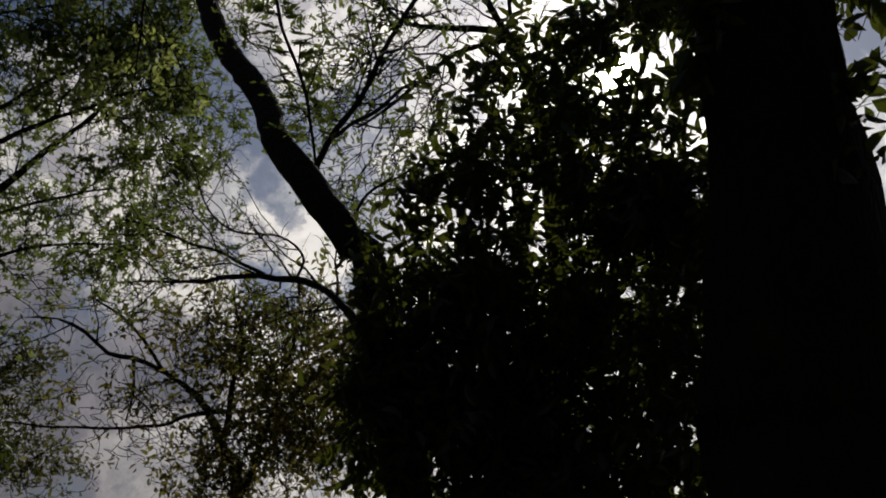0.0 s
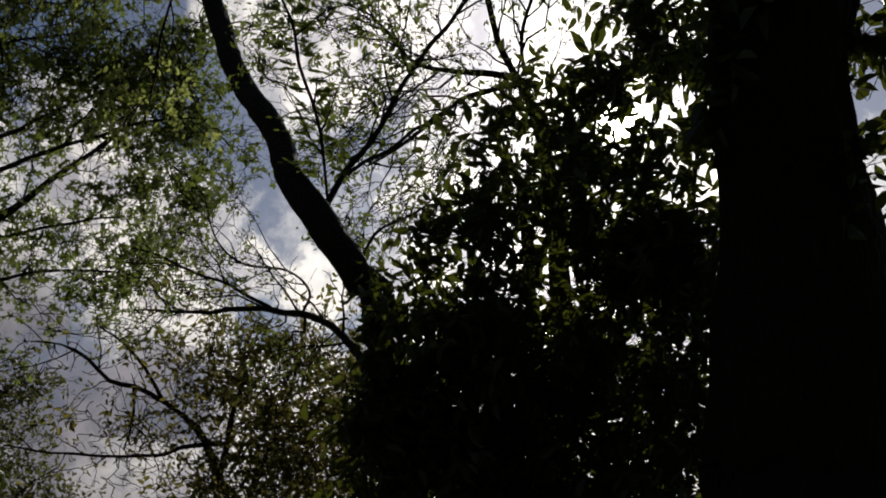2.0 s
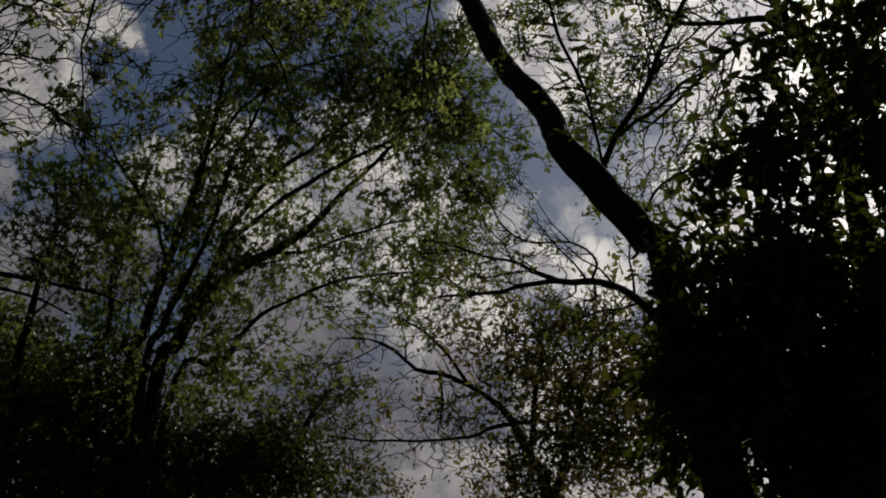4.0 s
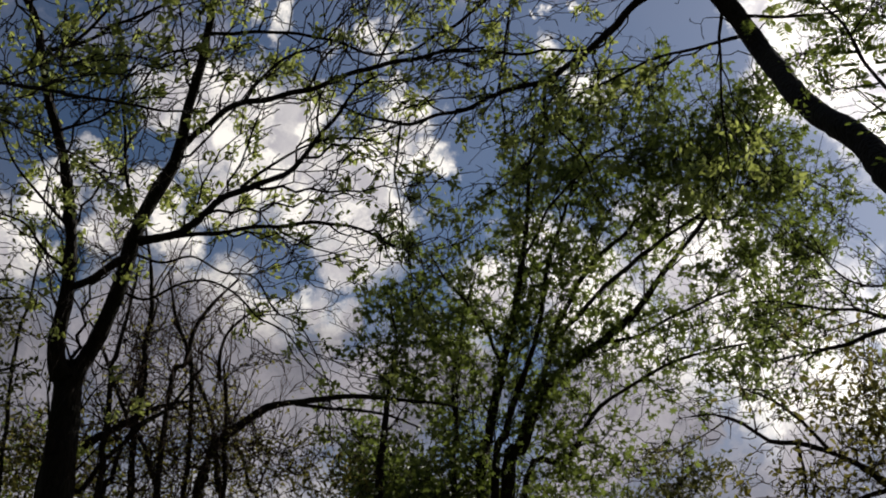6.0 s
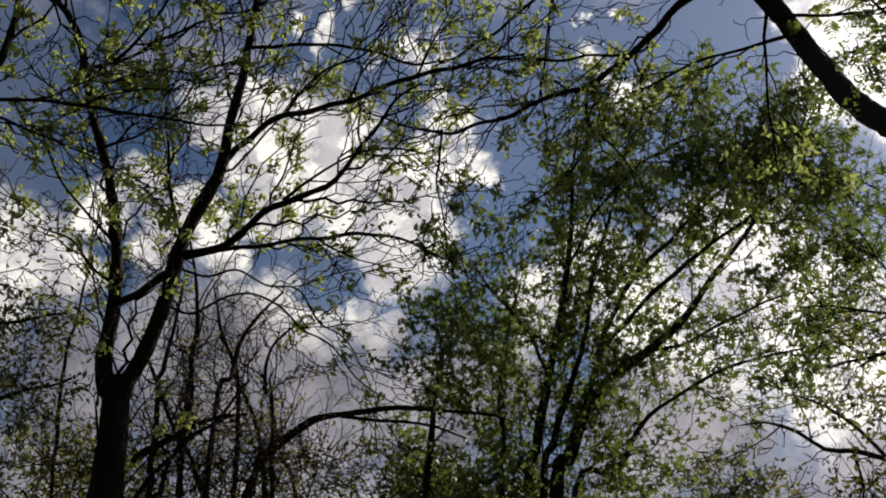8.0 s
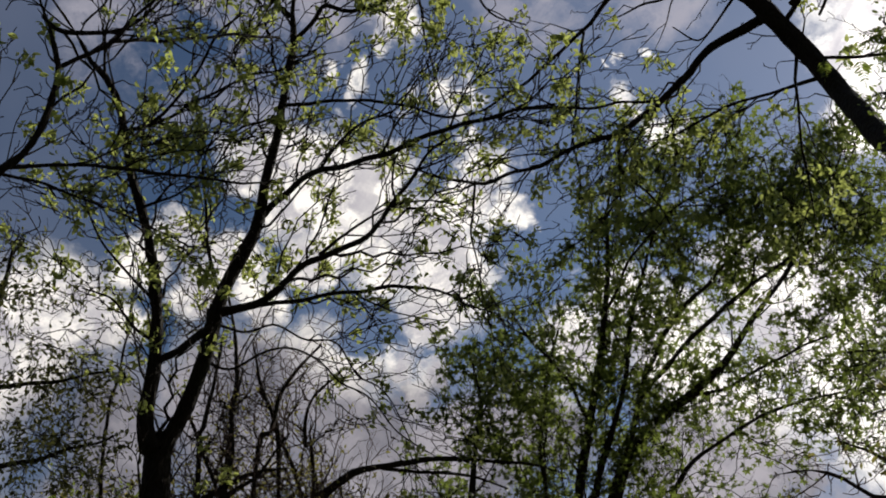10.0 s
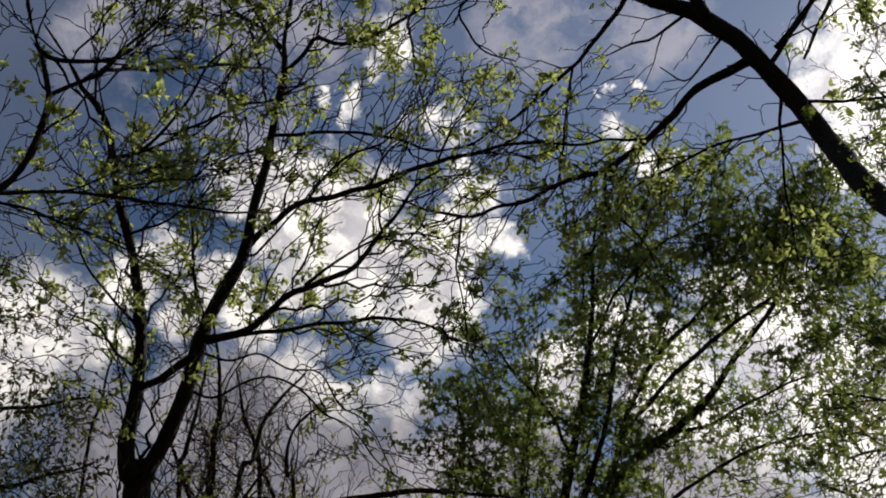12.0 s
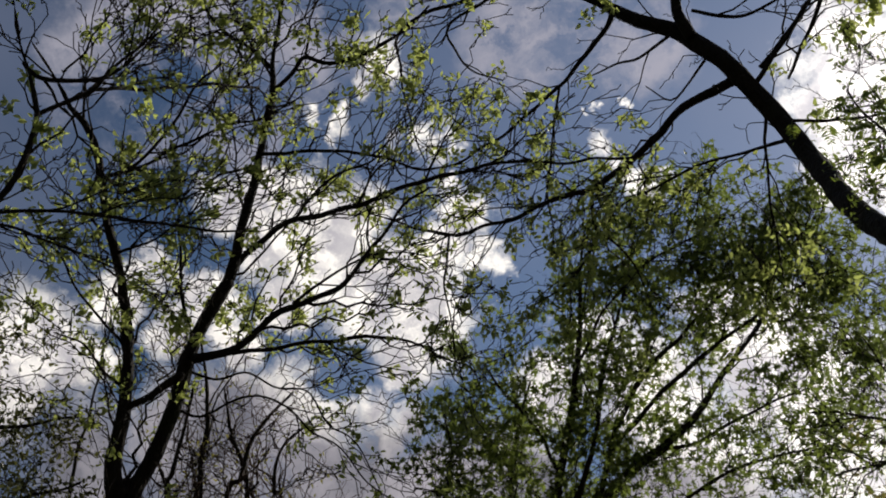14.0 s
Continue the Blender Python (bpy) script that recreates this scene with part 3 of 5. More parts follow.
lean.limb([(-2.67, 3.94, 6.53, 0.0119), (-3.05, 3.87, 6.41, 0.0090), (-3.09, 4.00, 6.31, 0.0075), (-3.07, 4.15, 6.23, 0.0060), (-2.96, 4.31, 6.19, 0.0045)], "limb", 8)
lean.limb([(-1.82, 4.50, 6.03, 0.0114), (-2.04, 4.50, 5.98, 0.0086), (-2.18, 4.47, 5.99, 0.0072), (-2.37, 4.44, 5.98, 0.0043)], "limb", 8)
lean.limb([(-1.67, 4.61, 5.83, 0.0098), (-1.84, 4.66, 5.75, 0.0071), (-1.97, 4.68, 5.72, 0.0057), (-2.08, 4.59, 5.82, 0.0043)], "limb", 8)
lean.limb([(-0.45, 3.45, 3.19, 0.0135), (-0.38, 3.48, 3.35, 0.0117), (-0.28, 3.50, 3.53, 0.0109), (-0.17, 3.50, 3.73, 0.0100), (-0.09, 3.50, 3.90, 0.0091), (0.03, 3.51, 4.06, 0.0082), (0.10, 3.53, 4.19, 0.0072), (0.21, 3.50, 4.37, 0.0049)], "limb", 8)
lean.limb([(-0.38, 3.45, 3.31, 0.0084), (-0.26, 3.63, 3.50, 0.0078), (-0.11, 3.80, 3.70, 0.0071), (-0.02, 3.98, 3.85, 0.0062)], "limb", 8)
lean.limb(shoot_pts, "limb", 8)
shoot = lean.limbs[-1][2]
lean.limb([(-0.27, 3.44, 2.54, 0.0195), (-0.36, 3.55, 2.69, 0.0162), (-0.43, 3.67, 2.78, 0.0148), (-0.55, 3.78, 2.86, 0.0142), (-0.71, 3.90, 2.93, 0.0125), (-0.86, 4.01, 2.98, 0.0106), (-1.01, 4.14, 3.00, 0.0085), (-1.20, 4.23, 3.04, 0.0063), (-1.38, 4.34, 3.07, 0.0039)], "limb", 8)
lean.limb([(-0.74, 4.08, 3.00, 0.0095), (-0.92, 4.14, 3.12, 0.0073), (-1.11, 4.20, 3.20, 0.0063), (-1.26, 4.27, 3.29, 0.0052), (-1.43, 4.32, 3.36, 0.0040)], "limb", 8)
lean.limb([(-0.34, 3.46, 2.94, 0.0071), (-0.25, 3.55, 3.14, 0.0053), (-0.12, 3.66, 3.26, 0.0044), (0.05, 3.75, 3.43, 0.0034)], "limb", 8)
lean.limb([(-0.60, 4.02, 2.95, 0.0070), (-0.58, 4.08, 3.08, 0.0059), (-0.69, 4.13, 3.18, 0.0049), (-0.89, 4.19, 3.23, 0.0050), (-1.03, 4.21, 3.37, 0.0038), (-1.10, 4.21, 3.58, 0.0026)], "limb", 8)

# ---- the forked tree with long thin branches ----
fork_foot = [(-5.29, 3.53, -0.10, 0.1700), (-5.19, 3.43, 3.45, 0.0835), (-5.17, 3.38, 3.58, 0.0773), (-5.17, 3.33, 3.67, 0.0526), (-5.14, 3.27, 3.82, 0.0480), (-5.06, 3.23, 4.03, 0.0432), (-4.97, 3.15, 4.31, 0.0341), (-4.87, 3.01, 4.60, 0.0309), (-4.80, 2.88, 4.83, 0.0278), (-4.75, 2.74, 5.02, 0.0248), (-4.67, 2.59, 5.23, 0.0232), (-4.60, 2.45, 5.41, 0.0200), (-4.59, 2.25, 5.53, 0.0139), (-4.56, 2.11, 5.64, 0.0093), (-4.53, 1.93, 5.75, 0.0062)]
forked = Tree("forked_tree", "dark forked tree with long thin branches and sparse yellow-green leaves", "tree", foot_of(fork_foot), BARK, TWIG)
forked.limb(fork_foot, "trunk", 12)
forked.limb([(-5.17, 3.40, 3.55, 0.0619), (-5.12, 3.43, 3.67, 0.0527), (-5.03, 3.47, 3.88, 0.0499), (-4.90, 3.48, 4.18, 0.0469), (-4.81, 3.46, 4.41, 0.0470), (-4.71, 3.46, 4.62, 0.0425), (-4.56, 3.48, 4.85, 0.0411), (-4.50, 3.48, 4.99, 0.0379), (-4.39, 3.42, 5.21, 0.0318), (-4.24, 3.37, 5.46, 0.0286), (-4.09, 3.30, 5.71, 0.0256), (-3.97, 3.23, 5.91, 0.0240), (-3.89, 3.13, 6.08, 0.0129), (-3.78, 3.06, 6.25, 0.0129), (-3.62, 2.96, 6.46, 0.0081)], "limb", 8)
forked.limb([(-5.03, 3.23, 4.09, 0.0232), (-4.94, 3.31, 4.17, 0.0248), (-4.83, 3.42, 4.28, 0.0270), (-4.83, 3.47, 4.35, 0.0200)], "limb", 8)
forked.limb([(-4.54, 3.51, 5.00, 0.0255), (-4.35, 3.53, 5.10, 0.0205), (-4.16, 3.56, 5.18, 0.0188), (-3.85, 3.74, 5.24, 0.0170), (-3.57, 3.85, 5.29, 0.0154), (-3.29, 3.95, 5.33, 0.0137), (-3.03, 4.06, 5.34, 0.0120), (-2.85, 4.10, 5.33, 0.0089), (-2.68, 4.15, 5.30, 0.0059)], "limb", 8)
forked.limb([(-4.73, 3.44, 4.39, 0.0309), (-4.55, 3.53, 4.41, 0.0245), (-4.37, 3.59, 4.49, 0.0212), (-4.18, 3.63, 4.59, 0.0195), (-3.94, 3.72, 4.66, 0.0179), (-3.74, 3.76, 4.73, 0.0147), (-3.51, 3.75, 4.89, 0.0117), (-3.28, 3.73, 5.03, 0.0087), (-3.11, 3.74, 5.06, 0.0057)], "limb", 8)
forked.limb([(-4.52, 3.53, 4.39, 0.0137), (-4.37, 3.63, 4.40, 0.0136), (-4.19, 3.75, 4.42, 0.0120), (-4.02, 3.86, 4.43, 0.0119), (-3.79, 4.01, 4.44, 0.0119), (-3.62, 4.13, 4.41, 0.0088), (-3.48, 4.26, 4.30, 0.0058), (-3.34, 4.35, 4.23, 0.0044)], "limb", 8)
forked.limb([(-3.93, 3.20, 5.91, 0.0159), (-3.77, 3.21, 5.99, 0.0143), (-3.67, 3.21, 6.03, 0.0142), (-3.56, 3.31, 6.00, 0.0126), (-3.34, 3.43, 6.03, 0.0125), (-3.08, 3.49, 6.12, 0.0093), (-2.90, 3.49, 6.19, 0.0062)], "limb", 8)
forked.limb([(-4.12, 3.31, 5.57, 0.0127), (-3.88, 3.45, 5.55, 0.0109), (-3.54, 3.70, 5.50, 0.0092), (-3.29, 3.90, 5.38, 0.0076), (-3.05, 3.98, 5.36, 0.0045)], "limb", 8)
forked.limb([(-4.65, 2.60, 5.25, 0.0124), (-4.49, 2.68, 5.30, 0.0107), (-4.25, 2.71, 5.47, 0.0091), (-4.00, 2.69, 5.66, 0.0076), (-3.82, 2.71, 5.74, 0.0060)], "limb", 8)
forked.limb([(-3.12, 3.93, 4.85, 0.0071), (-3.19, 3.99, 4.70, 0.0071), (-3.25, 4.03, 4.59, 0.0057), (-3.28, 4.13, 4.42, 0.0043), (-3.31, 4.21, 4.27, 0.0029)], "limb", 8)
forked.limb([(-4.70, 3.40, 4.47, 0.0139), (-4.67, 3.26, 4.71, 0.0109), (-4.60, 3.16, 4.96, 0.0094), (-4.53, 3.04, 5.20, 0.0063), (-4.40, 3.03, 5.40, 0.0047)], "limb", 8)
forked.limb([(-4.95, 3.50, 4.16, 0.0098), (-4.90, 3.66, 4.13, 0.0083), (-4.79, 3.79, 4.25, 0.0079), (-4.69, 3.94, 4.30, 0.0073), (-4.62, 4.09, 4.28, 0.0073), (-4.58, 4.28, 4.16, 0.0066), (-4.50, 4.47, 4.09, 0.0059), (-4.45, 4.68, 3.89, 0.0052), (-4.32, 4.92, 3.75, 0.0037)], "limb", 8)
forked.limb([(-4.85, 3.47, 4.37, 0.0098), (-4.79, 3.65, 4.35, 0.0083), (-4.69, 3.80, 4.42, 0.0072), (-4.62, 4.00, 4.37, 0.0069), (-4.52, 4.18, 4.37, 0.0062), (-4.50, 4.38, 4.21, 0.0059), (-4.44, 4.56, 4.12, 0.0052), (-4.42, 4.81, 3.82, 0.0037)], "limb", 8)
forked.limb([(-3.82, 3.07, 5.95, 0.0141), (-3.83, 2.90, 6.00, 0.0109), (-3.86, 2.74, 6.03, 0.0093), (-3.85, 2.55, 6.10, 0.0062)], "limb", 8)
forked.limb([(-4.65, 2.59, 5.25, 0.0108), (-4.48, 2.74, 5.33, 0.0093), (-4.32, 2.81, 5.42, 0.0092), (-4.09, 2.95, 5.54, 0.0077), (-3.89, 3.09, 5.60, 0.0061), (-3.70, 3.18, 5.68, 0.0046)], "limb", 8)
forked.limb([(-4.13, 3.30, 5.49, 0.0094), (-4.29, 3.14, 5.39, 0.0078), (-4.38, 3.10, 5.25, 0.0062), (-4.49, 3.08, 5.08, 0.0046)], "limb", 8)
forked.limb([(-4.80, 2.83, 4.88, 0.0108), (-4.63, 2.92, 4.92, 0.0077), (-4.47, 2.96, 4.97, 0.0061), (-4.24, 3.01, 5.09, 0.0045)], "limb", 8)
forked.limb([(-4.94, 3.08, 4.42, 0.0108), (-5.00, 2.88, 4.59, 0.0078), (-5.03, 2.71, 4.76, 0.0063), (-5.02, 2.59, 4.94, 0.0047)], "limb", 8)
forked.limb([(-5.01, 3.18, 4.19, 0.0108), (-5.08, 3.03, 4.30, 0.0078), (-5.12, 2.92, 4.42, 0.0063), (-5.21, 2.77, 4.47, 0.0047)], "limb", 8)
forked.limb([(-4.04, 3.59, 4.58, 0.0118), (-3.75, 3.67, 4.73, 0.0073), (-3.48, 3.77, 4.79, 0.0058), (-3.26, 3.91, 4.73, 0.0043)], "limb", 8)
forked.limb([(-4.06, 3.56, 5.16, 0.0108), (-3.78, 3.56, 5.34, 0.0077), (-3.49, 3.66, 5.41, 0.0061), (-3.28, 3.63, 5.51, 0.0045)], "limb", 8)

# ---- a tree at the edge whose boughs cross the sky ----
edge_pts = [(-4.88, 1.62, -0.10, 0.1200), (-4.68, 1.62, 3.10, 0.0478), (-4.52, 1.65, 3.60, 0.0385), (-4.29, 1.67, 4.11, 0.0291), (-4.18, 1.73, 4.31, 0.0232), (-4.14, 1.80, 4.40, 0.0197), (-4.07, 1.83, 4.56, 0.0174), (-4.00, 1.81, 4.72, 0.0162), (-3.97, 1.79, 4.85, 0.0126), (-3.93, 1.69, 5.01, 0.0102), (-3.91, 1.60, 5.13, 0.0077), (-3.86, 1.50, 5.28, 0.0051)]
edge = Tree("edge_tree", "slim dark tree with arching boughs and small spring leaves", "tree", foot_of(edge_pts), BARK, TWIG)
edge.limb(edge_pts, "trunk", 10)
edge.limb([(-3.99, 1.80, 4.84, 0.0126), (-3.89, 1.89, 4.95, 0.0114), (-3.80, 1.97, 5.03, 0.0102), (-3.69, 2.01, 5.16, 0.0077), (-3.56, 2.07, 5.28, 0.0064), (-3.42, 2.08, 5.44, 0.0039)], "limb", 8)
edge.limb([(-3.97, 1.67, 5.09, 0.0116), (-3.98, 1.76, 5.07, 0.0129), (-3.90, 1.93, 5.11, 0.0117), (-3.82, 2.04, 5.17, 0.0091), (-3.70, 2.10, 5.28, 0.0065), (-3.59, 2.14, 5.40, 0.0039)], "limb", 8)
edge.limb([(-3.86, 1.98, 5.06, 0.0103), (-3.88, 2.30, 5.28, 0.0094), (-3.84, 2.63, 5.52, 0.0085), (-3.80, 2.99, 5.72, 0.0074)], "limb", 8)
edge.limb([(-4.19, 1.68, 4.30, 0.0110), (-4.15, 2.03, 4.47, 0.0088), (-4.13, 2.35, 4.60, 0.0091), (-4.09, 2.70, 4.71, 0.0081), (-4.03, 3.04, 4.81, 0.0069), (-4.02, 3.27, 4.93, 0.0043)], "limb", 8)
edge.limb([(-4.20, 1.69, 4.28, 0.0085), (-4.21, 1.91, 4.35, 0.0075), (-4.24, 2.17, 4.38, 0.0064), (-4.23, 2.46, 4.40, 0.0052), (-4.21, 2.81, 4.37, 0.0040)], "limb", 8)

# ---- leafy tree at the far side ----
side_pts = [(-6.50, 2.81, -0.10, 0.1200), (-6.50, 2.81, 2.84, 0.0779), (-6.34, 2.70, 3.46, 0.0581), (-6.16, 2.62, 3.96, 0.0424), (-5.97, 2.57, 4.34, 0.0268), (-5.79, 2.56, 4.59, 0.0152), (-5.64, 2.50, 4.83, 0.0076)]
side = Tree("side_tree", "small leafy tree with dull green drooping foliage", "tree", foot_of(side_pts), BARK_GREY, TWIG)
side.limb(side_pts, "trunk", 8)
side.limb([(-6.11, 2.61, 4.02, 0.0192), (-5.94, 2.84, 4.08, 0.0153), (-5.78, 3.04, 4.14, 0.0114), (-5.60, 3.24, 4.19, 0.0076)], "limb", 6)
side.limb([(-6.27, 2.68, 3.50, 0.0230), (-6.07, 2.95, 3.63, 0.0172), (-5.87, 3.19, 3.72, 0.0114), (-5.67, 3.40, 3.84, 0.0076)], "limb", 6)

# ---- the many-stemmed green maple ----
maple_pts = [(-4.40, 6.72, -0.10, 0.1200), (-4.25, 6.62, 3.32, 0.0584), (-4.07, 6.60, 3.76, 0.0541), (-3.89, 6.59, 4.07, 0.0454), (-3.63, 6.64, 4.30, 0.0389), (-3.36, 6.71, 4.46, 0.0346), (-3.08, 6.75, 4.65, 0.0281), (-2.82, 6.75, 4.90, 0.0216), (-2.56, 6.74, 5.10, 0.0151), (-2.28, 6.69, 5.36, 0.0087)]
maple = Tree("green_maple", "many-stemmed maple with dense fresh green leaves", "tree", foot_of(maple_pts), BARK_GREY, TWIG)
maple.limb(maple_pts, "trunk", 10)
maple.limb([(-4.61, 6.70, -0.10, 0.0900), (-4.46, 6.60, 3.35, 0.0416), (-4.29, 6.49, 3.86, 0.0392), (-4.11, 6.40, 4.25, 0.0347), (-3.91, 6.29, 4.62, 0.0302), (-3.71, 6.16, 4.99, 0.0257), (-3.56, 6.02, 5.27, 0.0213), (-3.42, 5.84, 5.57, 0.0127), (-3.27, 5.70, 5.79, 0.0084)], "stem", 8)
maple.limb([(-4.37, 6.59, -0.10, 0.0800), (-4.27, 6.49, 3.30, 0.0342), (-4.09, 6.45, 3.85, 0.0300), (-3.90, 6.43, 4.25, 0.0215), (-3.72, 6.38, 4.60, 0.0194), (-3.58, 6.30, 4.96, 0.0172), (-3.43, 6.25, 5.22, 0.0130), (-3.19, 6.16, 5.59, 0.0087)], "stem", 8)
maple.limb([(-3.91, 6.58, 4.05, 0.0238), (-3.71, 6.55, 4.52, 0.0196), (-3.43, 6.55, 4.91, 0.0197), (-3.19, 6.59, 5.14, 0.0176), (-2.90, 6.65, 5.36, 0.0132), (-2.52, 6.70, 5.60, 0.0089)], "stem", 8)
maple.limb([(-3.70, 6.53, 4.46, 0.0173), (-3.33, 6.52, 4.73, 0.0172), (-2.98, 6.52, 4.91, 0.0170), (-2.60, 6.52, 5.07, 0.0127), (-2.15, 6.52, 5.23, 0.0084), (-1.77, 6.53, 5.28, 0.0062)], "stem", 8)
maple.limb([(-4.40, 6.87, -0.10, 0.0600), (-4.20, 6.77, 3.34, 0.0263), (-3.84, 6.83, 3.64, 0.0239), (-3.62, 6.81, 3.87, 0.0195), (-3.41, 6.81, 4.02, 0.0151), (-3.05, 6.86, 4.18, 0.0128), (-2.75, 6.90, 4.25, 0.0106), (-2.35, 6.98, 4.26, 0.0063)], "stem", 8)
maple.limb([(-4.68, 6.67, -0.10, 0.0600), (-4.68, 6.57, 3.38, 0.0266), (-4.57, 6.46, 3.91, 0.0222), (-4.53, 6.36, 4.24, 0.0177), (-4.34, 6.25, 4.72, 0.0133), (-4.17, 6.19, 5.04, 0.0089)], "stem", 8)
maple.limb([(-4.89, 6.01, -0.10, 0.0600), (-4.89, 5.91, 3.29, 0.0316), (-4.80, 5.83, 3.71, 0.0274), (-4.70, 5.77, 4.07, 0.0190), (-4.57, 5.70, 4.42, 0.0105), (-4.53, 5.58, 4.68, 0.0063)], "stem", 8)
maple.limb([(-4.07, 6.37, 4.32, 0.0151), (-4.09, 6.13, 4.62, 0.0129), (-4.16, 5.87, 4.83, 0.0106), (-4.20, 5.63, 5.03, 0.0063)], "stem", 8)
maple.limb([(-3.41, 6.70, 4.44, 0.0151), (-3.11, 6.76, 4.45, 0.0129), (-2.71, 6.80, 4.56, 0.0106), (-2.32, 6.83, 4.64, 0.0063)], "stem", 8)
maple.limb([(-3.65, 6.12, 5.05, 0.0128), (-3.34, 6.03, 5.34, 0.0106), (-2.92, 6.01, 5.56, 0.0084), (-2.52, 6.04, 5.66, 0.0062)], "stem", 8)

# ---- thicket under the forked tree, with one long low bough ----
thick_pts = [(-5.69, 5.00, -0.10, 0.0600), (-5.69, 4.90, 2.99, 0.0452), (-5.62, 4.86, 3.40, 0.0371), (-5.54, 4.89, 3.64, 0.0331), (-5.42, 4.99, 3.78, 0.0311), (-5.28, 5.11, 3.91, 0.0291), (-5.11, 5.28, 3.97, 0.0229), (-4.91, 5.49, 4.02, 0.0209), (-4.68, 5.72, 4.01, 0.0168), (-4.40, 5.97, 3.99, 0.0105), (-4.22, 6.16, 3.92, 0.0063)]
thicket = Tree("bare_thicket", "tangled brown thicket of thin stems with a long low bough", "shrub", foot_of(thick_pts), BARK_GREY, TWIG_RED)
thicket.limb(thick_pts, "bough", 8)
thicket.limb([(-5.97, 3.90, -0.10, 0.05), (-5.97, 3.85, 3.23, 0.0340), (-5.91, 3.95, 3.39, 0.0300), (-5.80, 4.10, 3.55, 0.0260), (-5.66, 4.29, 3.72, 0.0200), (-5.53, 4.46, 3.82, 0.0120), (-5.42, 4.61, 3.86, 0.0060)], "bough", 8)
thicket.limb([(-5.14, 5.25, 3.95, 0.0146), (-4.93, 5.51, 3.93, 0.0125), (-4.73, 5.73, 3.91, 0.0105), (-4.55, 5.96, 3.83, 0.0063)], "limb", 6)
thicket.limb([(-5.79, 4.29, -0.10, 0.0300), (-5.79, 4.19, 2.85, 0.0234), (-5.71, 4.19, 3.35, 0.0176), (-5.57, 4.24, 3.79, 0.0138), (-5.51, 4.18, 4.17, 0.0099), (-5.43, 4.17, 4.47, 0.0060)], "stem", 6)
thicket.limb([(-5.81, 4.75, -0.10, 0.0300), (-5.81, 4.65, 2.92, 0.0243), (-5.74, 4.47, 3.49, 0.0162), (-5.77, 4.26, 3.76, 0.0141), (-5.75, 4.03, 4.10, 0.0100), (-5.74, 3.87, 4.29, 0.0060)], "stem", 6)
thicket.limb([(-5.73, 5.29, -0.10, 0.0300), (-5.73, 5.19, 3.00, 0.0295), (-5.66, 5.05, 3.40, 0.0231), (-5.59, 4.88, 3.80, 0.0167), (-5.57, 4.64, 4.15, 0.0124), (-5.54, 4.42, 4.42, 0.0082)], "stem", 6)
thicket.limb([(-6.09, 4.21, -0.10, 0.0300), (-6.09, 4.11, 2.88, 0.0240), (-5.95, 4.16, 3.27, 0.0180), (-5.73, 4.30, 3.61, 0.0160), (-5.54, 4.45, 3.80, 0.0120), (-5.34, 4.54, 4.07, 0.0080)], "stem", 6)
thicket.limb([(-5.71, 5.60, -0.10, 0.0300), (-5.71, 5.50, 3.05, 0.0195), (-5.69, 5.38, 3.47, 0.0151), (-5.72, 5.20, 3.82, 0.0130), (-5.68, 5.00, 4.29, 0.0087)], "stem", 6)
thicket.limb([(-5.75, 4.46, -0.10, 0.0400), (-5.75, 4.36, 3.61, 0.0223), (-5.59, 4.23, 4.22, 0.0183), (-5.47, 4.14, 4.58, 0.0142), (-5.39, 3.96, 4.93, 0.0081)], "stem", 6)
thicket.limb([(-5.57, 4.54, -0.10, 0.0400), (-5.57, 4.44, 3.59, 0.0200), (-5.40, 4.43, 4.11, 0.0181), (-5.28, 4.44, 4.41, 0.0141), (-5.08, 4.56, 4.66, 0.0081)], "stem", 6)
thicket.limb([(-5.72, 4.19, -0.10, 0.0400), (-5.72, 4.09, 3.54, 0.0197), (-5.60, 4.01, 4.08, 0.0159), (-5.50, 4.00, 4.38, 0.0120), (-5.41, 3.96, 4.67, 0.0060)], "stem", 6)
thicket.limb([(-5.60, 4.80, -0.10, 0.0400), (-5.60, 4.70, 3.66, 0.0185), (-5.48, 4.54, 4.12, 0.0164), (-5.45, 4.36, 4.39, 0.0122), (-5.38, 4.19, 4.66, 0.0061)], "stem", 6)
thicket.limb([(-5.44, 4.98, -0.10, 0.0400), (-5.44, 4.88, 3.67, 0.0164), (-5.37, 4.72, 4.06, 0.0143), (-5.23, 4.65, 4.34, 0.0102), (-5.01, 4.73, 4.52, 0.0061)], "stem", 6)

# ---- drooping twiggy shrub between the maple and the leaning tree ----
shrub_pts = [(-1.04, 5.54, -0.10, 0.0600), (-1.09, 5.44, 2.21, 0.0363), (-1.15, 5.37, 2.48, 0.0302), (-1.24, 5.29, 2.69, 0.0210), (-1.35, 5.21, 2.81, 0.0150), (-1.46, 5.14, 2.89, 0.0134), (-1.57, 5.07, 2.93, 0.0134), (-1.68, 5.01, 2.93, 0.0118), (-1.77, 4.93, 3.02, 0.0088), (-1.88, 4.85, 3.08, 0.0059), (-2.01, 4.77, 3.07, 0.0044)]
shrub = Tree("twiggy_shrub", "twiggy drooping shrub with few small brown-green leaves", "shrub", foot_of(shrub_pts), BARK_GREY, TWIG_RED)
shrub.limb(shrub_pts, "bough", 8)
